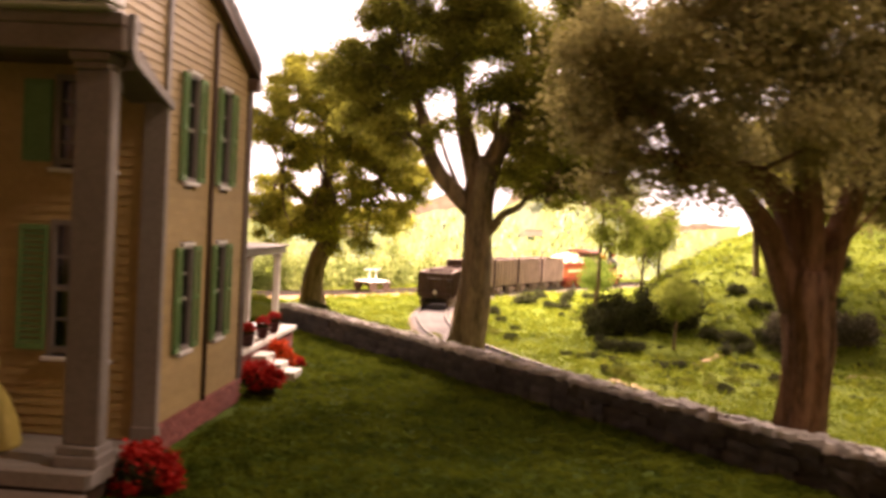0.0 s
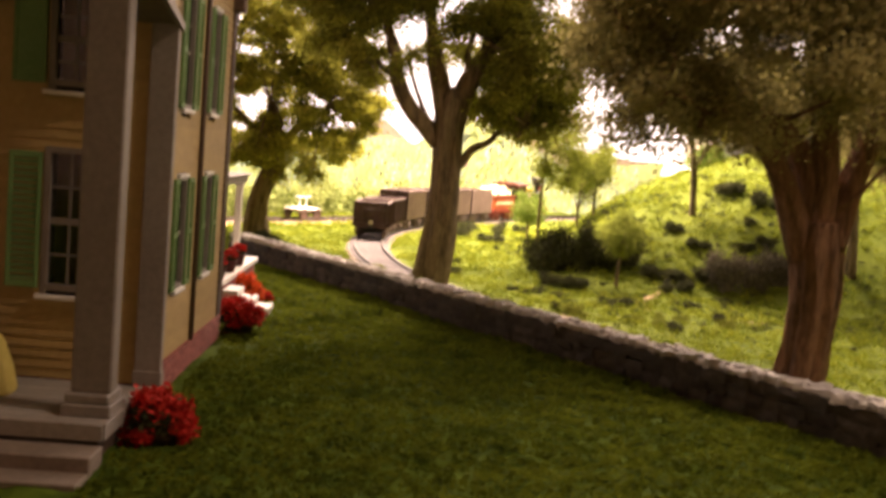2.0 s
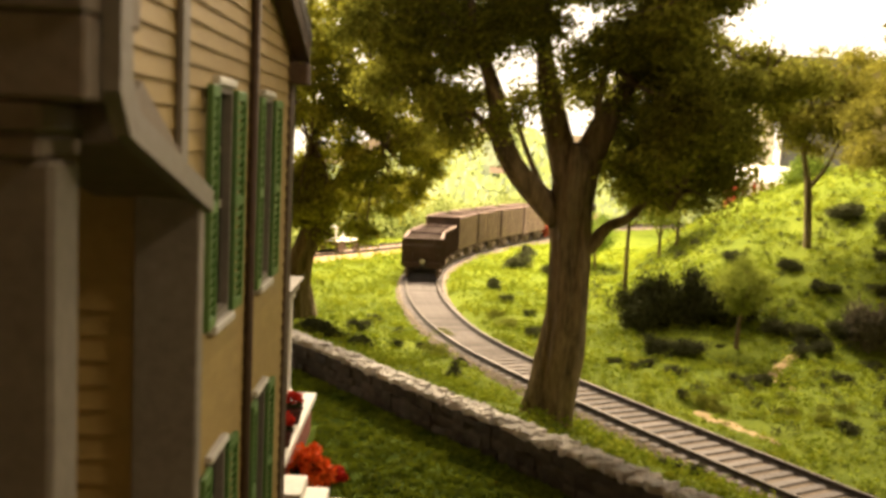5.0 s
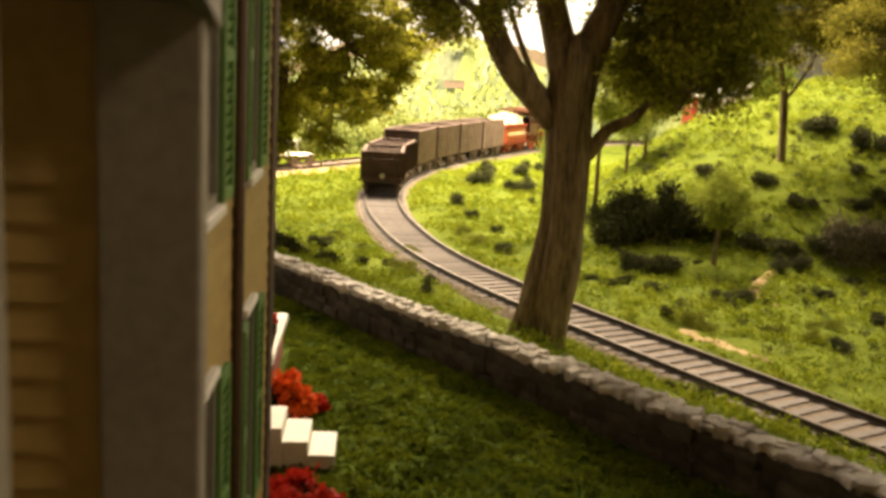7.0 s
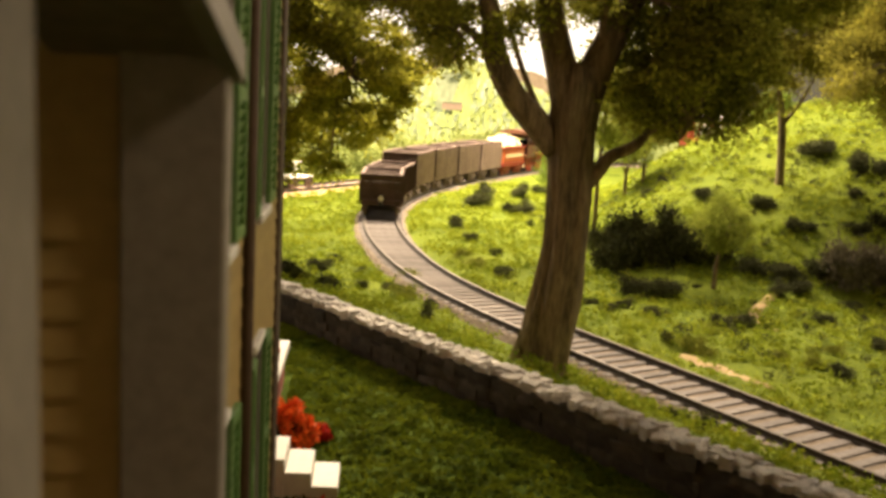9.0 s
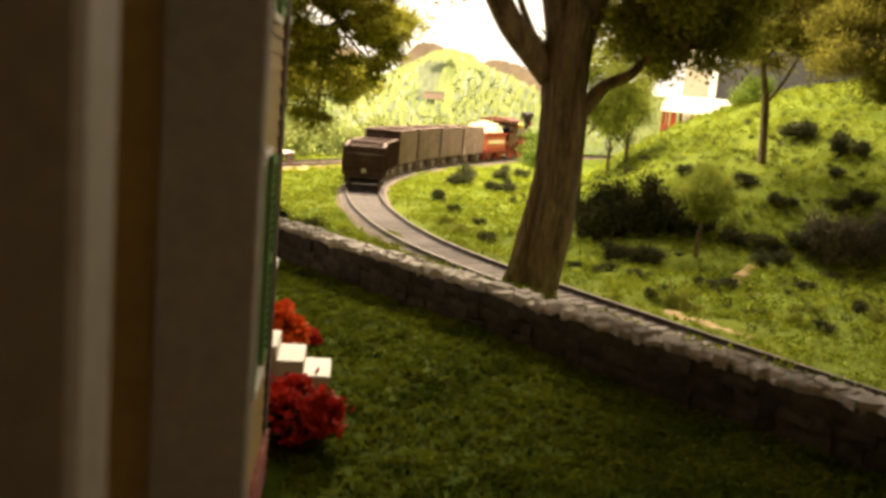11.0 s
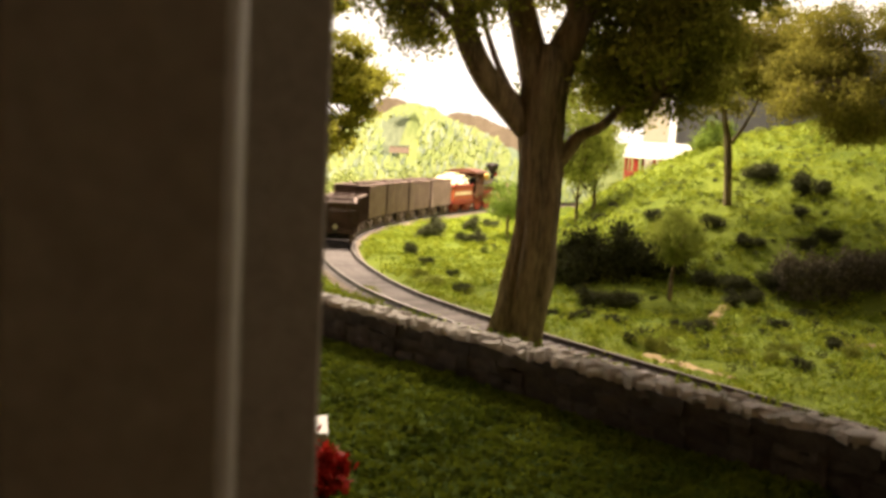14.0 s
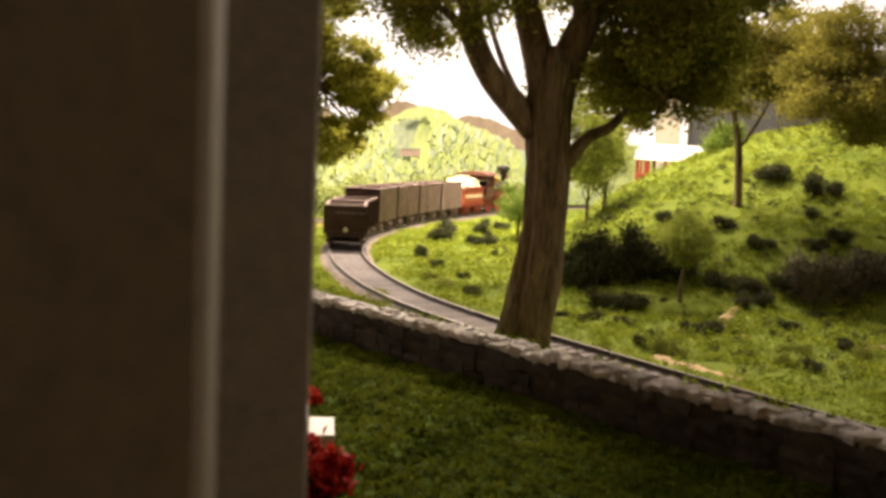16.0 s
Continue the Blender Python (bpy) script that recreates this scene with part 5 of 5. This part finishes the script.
# ---- train ----
def wheel_mesh(r, material):
    """A turned wheel: hub, dished web, rim and flange in one piece."""
    bm = bmesh.new()
    n = 20
    rings = []
    for w, rr in ((-0.09, 0.001), (-0.09, r * 0.2), (-0.03, r * 0.24), (-0.02, r * 0.80), (-0.06, r * 0.86), (-0.07, r * 1.06), (-0.03, r * 1.06), (-0.03, r), (0.07, r), (0.07, r * 0.86), (0.03, r * 0.80), (0.02, r * 0.24), (0.09, r * 0.2), (0.09, 0.001)):
        rings.append([bm.verts.new((rr * math.cos(2 * math.pi * k / n), w, rr * math.sin(2 * math.pi * k / n))) for k in range(n)])
    for a, b in zip(rings, rings[1:]):
        for k in range(n):
            bm.faces.new((a[k], a[(k + 1) % n], b[(k + 1) % n], b[k]))
    bmesh.ops.recalc_face_normals(bm, faces=bm.faces)
    bmesh.ops.scale(bm, vec=(S, S, S), verts=bm.verts)
    me = bpy.data.meshes.new("wheel")
    bm.to_mesh(me)
    bm.free()
    me.materials.append(material)
    return me


WHEEL = wheel_mesh(0.36, M_CARTOP)
WHEEL_BIG = wheel_mesh(0.75, M_LRED)
WHEEL_LEAD = wheel_mesh(0.38, M_LRED)


def axle(t, x, me, r):
    for s in (-GAUGE, GAUGE):
        share("wheel", me, t, (x, s, r))


def wagon(m, length, width, top, label, tall):
    t = thing("ore_wagon", label, "railway wagon", group="wagons of the train")
    t.matrix_world = m
    L, W = length / 2, width / 2
    part("floor", B((-L, L, -W, W, 0.72, 0.86), bevel=0.01), M_CAR, t)
    for s in (-1, 1):
        n = 4 if not tall else 7
        for k in range(n):
            z0 = 0.862 + (top - 0.862) * k / n
            z1 = 0.862 + (top - 0.862) * (k + 1) / n - 0.012
            part("plank", B((-L + 0.02, L - 0.02, s * W - 0.03, s * W + 0.03, z0, z1), bevel=0.006), M_CAR, t)
            part("end_plank", B((s * L - 0.03, s * L + 0.03, -W + 0.032, W - 0.032, z0, z1), bevel=0.006), M_CAR, t)
        posts = 8 if tall else 5
        for k in range(posts):
            x = -L + 0.08 + (length - 0.16) * k / (posts - 1)
            part("side_post", B((x - 0.045, x + 0.045, s * (W + 0.032), s * (W + 0.15), 0.70, top - 0.02), bevel=0.008), M_RIB if tall else M_CAR, t)
        part("top_rail", B((-L - 0.05, L + 0.05, s * W - 0.07, s * W + 0.10, top, top + 0.07), bevel=0.01), M_CARTOP, t)
        part("end_rail", B((s * L - 0.07, s * L + 0.07, -W + 0.072, W - 0.072, top + 0.002, top + 0.068), bevel=0.01), M_CARTOP, t)
        part("end_beam", B((s * (L + 0.035), s * (L + 0.20), -W, W, 0.62, 0.90), bevel=0.012), M_CAR, t)
        if not tall:
            for y in (-0.62, 0.62):
                part("end_post", B((s * (L + 0.032), s * (L + 0.12), y - 0.07, y + 0.07, 0.90, top - 0.02), bevel=0.01), M_CAR, t)
            part("end_plate", tube(bmesh.new(), [(s * (L + 0.2), 0, 0.98), (s * (L + 0.24), 0, 0.98)], [0.14, 0.13], 14), M_CREAM, t, "small dull cream plate")
            part("grab_iron", B((s * (L + 0.05), s * (L + 0.09), -0.95, -0.75, 1.35, 1.39), (s * (L + 0.05), s * (L + 0.09), -0.95, -0.75, 1.75, 1.79)), M_IRON, t)
        part("coupler", B((s * (L + 0.2), s * (L + 0.46), -0.11, 0.11, 0.62, 0.80), bevel=0.02), M_IRON, t)
        part("sill", B((-L, L, s * 0.6 - 0.08, s * 0.6 + 0.08, 0.52, 0.718)), M_CAR, t)
    for f in (0.33, 0.5, 0.67) if tall else (0.34, 0.66):
        part("cross_bar", B((-L + length * f - 0.07, -L + length * f + 0.07, -W + 0.032, W - 0.032, top - 0.10, top + 0.02), bevel=0.01), M_CARTOP, t)
    part("ore_load", B((-L + 0.04, L - 0.04, -W + 0.04, W - 0.04, 0.862, top - 0.55)), M_DARK, t, "dark load deep in the wagon")
    for b in (-1, 1):
        bx = b * (L - 0.80)
        truck = thing("truck", "", "")
        truck.parent = t
        truck.matrix_local = Matrix.Translation((bx * S, 0, 0))
        for s in (-1, 1):
            part("side_frame", B((-0.70, 0.70, s * 0.95, s * 1.03, 0.36, 0.48), (-0.30, 0.30, s * 0.951, s * 1.05, 0.20, 0.359), (-0.12, 0.12, s * 0.952, s * 1.07, 0.481, 0.60), bevel=0.01), M_CARTOP, truck)
        for wx in (-0.42, 0.42):
            axle(truck, wx, WHEEL, 0.36)
            part("axle", cyl(bmesh.new(), (wx, -0.95, 0.36), (wx, 0.95, 0.36), 0.06, 8), M_IRON, truck)
    return t


def tender(m):
    t = thing("tender", "red tender with a cream side band, heaped with split firewood", "railway tender")
    t.matrix_world = m
    part("body", B((-2.3, 2.3, -1.15, 1.15, 0.95, 2.1), bevel=0.06), M_LORANGE, t, "orange-red tender side panels")
    part("under_frame", B((-2.5, 2.5, -1.2, 1.2, 0.66, 0.945), bevel=0.02), M_LRED, t, "red under-frame")
    part("rim", B((-2.35, 2.35, -1.22, -1.10, 2.102, 2.24), (-2.35, 2.35, 1.10, 1.22, 2.102, 2.24), (-2.4, -2.28, -1.09, 1.09, 2.102, 2.24), bevel=0.015), M_LRED, t)
    part("lettering_bar", B((-1.9, 1.9, -1.172, -1.152, 1.40, 1.66), (-1.9, 1.9, 1.152, 1.172, 1.40, 1.66)), M_WOODLOAD, t, "pale cream bar across the side")
    r = random.Random(3)
    for k in range(70):
        x, y = r.uniform(-1.7, 1.7), r.uniform(-0.85, 0.85)
        z = 2.3 + 0.8 * max(0, 1 - (x / 2.2) ** 2) * max(0, 1 - (y / 1.2) ** 2) * r.uniform(0.5, 1)
        bm = prism([(-0.09, -0.06), (0.10, -0.07), (0.02, 0.09)], "x", -0.42, 0.42)
        bmesh.ops.rotate(bm, verts=bm.verts, cent=(0, 0, 0), matrix=Euler((r.uniform(-0.5, 0.5), r.uniform(-0.3, 0.3), r.uniform(-0.6, 0.6) + (1.57 if k % 2 else 0))).to_matrix())
        bmesh.ops.translate(bm, vec=(x, y, z), verts=bm.verts)
        part("firewood", bm, M_WOODLOAD, t)
    part("wood_heap", B((-1.9, 1.9, -1.0, 1.0, 2.1, 2.5), bevel=0.16), M_WOODLOAD, t)
    for b in (-1, 1):
        truck = thing("truck", "", "")
        truck.parent = t
        truck.matrix_local = Matrix.Translation((b * 1.35 * S, 0, 0))
        for s in (-1, 1):
            part("side_frame", B((-0.8, 0.8, s * 0.95, s * 1.04, 0.32, 0.52), bevel=0.02), M_LRED, truck)
        for wx in (-0.5, 0.5):
            axle(truck, wx, WHEEL_LEAD, 0.38)
    return t


def locomotive(m):
    t = thing("steam_locomotive", "old-time red and brass steam locomotive with balloon chimney", "locomotive")
    t.matrix_world = m
    part("boiler", tube(bmesh.new(), [(-1.2, 0, 1.95), (0.4, 0, 1.95), (0.5, 0, 1.95), (3.3, 0, 1.95)], [0.72, 0.72, 0.62, 0.62], 22), M_LOCO, t, smooth=True)
    part("smokebox", tube(bmesh.new(), [(3.3, 0, 1.95), (4.1, 0, 1.95), (4.16, 0, 1.95)], [0.66, 0.66, 0.5], 22), M_LOCO, t, smooth=True)
    for x in (0.6, 1.6, 2.6):
        part("boiler_band", tube(bmesh.new(), [(x - 0.05, 0, 1.95), (x + 0.05, 0, 1.95)], [0.645, 0.645], 22), M_BRASS, t)
    part("chimney", tube(bmesh.new(), [(3.7, 0, 2.5), (3.7, 0, 3.0), (3.7, 0, 3.15), (3.7, 0, 3.75), (3.7, 0, 3.9), (3.7, 0, 4.05)], [0.20, 0.20, 0.28, 0.62, 0.64, 0.40], 20), M_LOCO, t, "black balloon chimney", smooth=True)
    part("sand_dome", tube(bmesh.new(), [(2.1, 0, 2.5), (2.1, 0, 2.85), (2.1, 0, 3.0), (2.1, 0, 3.1)], [0.30, 0.28, 0.30, 0.1], 14), M_BRASS, t, smooth=True)
    part("steam_dome", tube(bmesh.new(), [(0.3, 0, 2.5), (0.3, 0, 3.0), (0.3, 0, 3.15), (0.3, 0, 3.3)], [0.36, 0.34, 0.36, 0.12], 14), M_BRASS, t, smooth=True)
    part("bell", tube(bmesh.new(), [(1.3, 0, 2.55), (1.3, 0, 2.8), (1.3, 0, 2.95)], [0.05, 0.17, 0.05], 10), M_BRASS, t)
    part("headlight", B((3.9, 4.35, -0.26, 0.26, 2.75, 3.25), bevel=0.04), M_LRED, t)
    cab = thing("cab", "", "")
    cab.parent = t
    for s in (-1, 1):
        part("cab_side", B((-2.9, -1.2, s * 1.18 - 0.04, s * 1.18 + 0.04, 1.35, 2.2), (-2.9, -2.75, s * 1.18 - 0.04, s * 1.18 + 0.04, 2.202, 3.2), (-1.35, -1.2, s * 1.18 - 0.04, s * 1.18 + 0.04, 2.202, 3.2), (-2.12, -1.98, s * 1.18 - 0.04, s * 1.18 + 0.04, 2.202, 3.2), bevel=0.01), M_CAB, cab)
    part("cab_front", B((-1.28, -1.2, -1.13, -0.72, 1.35, 3.2), (-1.28, -1.2, 0.72, 1.13, 1.35, 3.2), (-1.28, -1.2, -0.71, 0.71, 2.7, 3.2)), M_CAB, cab)
    part("cab_roof", prism([(-1.45, 3.2), (-1.4, 3.32), (-0.7, 3.5), (0, 3.56), (0.7, 3.5), (1.4, 3.32), (1.45, 3.2)], "x", -3.5, -1.0), M_CAB, cab, "overhanging brown cab roof")
    part("running_board", B((-1.2, 3.9, -1.12, -0.70, 1.42, 1.50), (-1.2, 3.9, 0.70, 1.12, 1.42, 1.50), bevel=0.01), M_LRED, t)
    part("main_frame", B((-2.9, 4.3, -0.5, 0.5, 0.72, 1.20), bevel=0.02), M_LRED, t)
    part("footplate", B((-3.3, -1.2, -1.2, 1.2, 1.20, 1.345), bevel=0.01), M_CAB, t)
    for s in (-1, 1):
        part("cylinder", tube(bmesh.new(), [(2.5, s * 0.95, 0.95), (3.6, s * 0.95, 0.95)], [0.27, 0.27], 14), M_BRASS, t, smooth=True)
        part("main_rod", B((-1.6, 2.5, s * 0.98 - 0.03, s * 0.98 + 0.03, 0.78, 0.88)), M_RAILTOP, t)
    for x in (-1.7, 0.35):
        axle(t, x, WHEEL_BIG, 0.75)
    for x in (2.45, 3.6):
        axle(t, x, WHEEL_LEAD, 0.38)
    part("pilot_beam", B((4.3, 4.5, -1.15, 1.15, 0.72, 1.0), bevel=0.015), M_LRED, t)
    pilot = bmesh.new()
    for k in range(-5, 6):
        y = k * 0.2
        tube(pilot, [(4.5, y, 0.9), (4.65 + 0.75 * (1 - abs(k) / 6), y * 0.6, 0.16)], [0.04, 0.04], 5)
    part("pilot", pilot, M_LRED, t, "slatted red pilot")
    return t


def on_track(line, dist):
    P = [Vector(p) for p in line]
    for a, b in zip(P, P[1:]):
        d = (b - a).length
        if dist <= d:
            q = a + (b - a) * (dist / d)
            return q, math.degrees(math.atan2(b.y - a.y, b.x - a.x))
        dist -= d
    return P[-1], 0


def rolling(dist):
    a, _ = on_track(MAIN, dist - 1.6)
    b, _ = on_track(MAIN, dist + 1.6)
    c = (a + b) / 2
    return pose(c.x * S, c.y * S, RAIL_Z * S, 0, 0, math.degrees(math.atan2(b.y - a.y, b.x - a.x)))


TAIL = 53.8
at_dist = TAIL
for k in range(2):
    wagon(rolling(at_dist), 3.95, 2.05, 2.2, "low brown open ore wagon at the rear", False)
    at_dist += 4.75
for k in range(4):
    at_dist += 0.2
    wagon(rolling(at_dist), 4.2, 2.15, 2.7, "tall brown open wagon with upright side ribs", True)
    at_dist += 4.85
at_dist += 0.35
tender(rolling(at_dist))
locomotive(rolling(at_dist + 6.0))

def handcar(m):
    t = thing("handcar", "small pale wooden handcar standing on the back track", "handcar")
    t.matrix_world = m
    part("deck", B((-1.1, 1.1, -0.85, 0.85, 0.62, 0.76), bevel=0.02), M_WHITE, t)
    for s in (-1, 1):
        part("frame_rail", B((-1.2, 1.2, s * 0.5 - 0.07, s * 0.5 + 0.07, 0.42, 0.618)), M_CAR, t)
        part("handle_post", B((s * 0.35 - 0.05, s * 0.35 + 0.05, -0.05, 0.05, 0.762, 1.55)), M_WHITE, t)
    part("beam", B((-0.85, 0.85, -0.06, 0.06, 1.552, 1.65), bevel=0.01), M_WHITE, t, "white rocking beam")
    for x in (-0.7, 0.7):
        axle(t, x, WHEEL, 0.36)


q, deg = on_track(BACK, 41.0)
handcar(pose(q.x * S, q.y * S, RAIL_Z * S, 0, 0, deg))

# ---- far things ----
pav = thing("pavilion", "far red-framed shelter with a bright white roof", "pavilion", (26.6, 100.0, ground(26.6, 100)))
pz = ground(27.2, 100)
part("roof", prism([(-1.9, 2.9 - pz), (-1.4, 3.7 - pz), (0, 4.4 - pz), (1.4, 3.7 - pz), (1.9, 2.9 - pz)], "x", -0.7, 5.2), M_WHITE, pav)
for x in (-0.4, 1.3, 3.0, 4.7):
    for y in (-1.6, 1.6):
        part("post", B((x - 0.12, x + 0.12, y - 0.12, y + 0.12, -0.1, 2.88 - pz)), M_LRED, pav)
part("end_wall", B((-0.62, -0.50, -1.47, 1.47, 0.0, 1.6 - pz), (-0.62, -0.50, -1.47, -1.1, 1.61 - pz, 2.86 - pz), (-0.62, -0.50, -0.2, 0.2, 1.61 - pz, 2.86 - pz), (-0.62, -0.50, 1.1, 1.47, 1.61 - pz, 2.86 - pz)), M_LRED, pav, "red end wall with square openings")
part("rail_panel", B((-0.28, 4.58, -1.66, -1.54, 0, 1.0 - pz + 0.2)), M_LRED, pav)
panel = thing("panel_wall", "dark grey panelled wall behind the layout", "wall", (0, 0, 0), kind="structure")
for k in range(9):
    part("panel", B((34.9 + k * 3.5, 38.3 + k * 3.5, 112, 112.4, -4, 16), bevel=0.03), M_PANEL, panel)
screen = thing("partition_board", "pale cream upright board beside the grey panels", "board", (0, 0, 0))
part("board", B((30.9, 33.6, 110.5, 110.8, -4, 12), bevel=0.03), M_CREAM, screen)
pole = thing("pole", "pale upright pole by the panel wall", "pole", (33.25, 108, 0))
part("shaft", cyl(bmesh.new(), (0, 0, -3), (0, 0, 10), 0.24, 12), M_WHITE, pole, smooth=True)

plant_shrubs()
turf()
track(MAIN, "curving single railway track with weathered sleepers", 0.50, M_BALLAST, "pale crushed stone ballast")
track(BACK, "second railway track at the back of the layout", 0.75, M_REDSOIL, "reddish earth trackbed")
lay_stones()
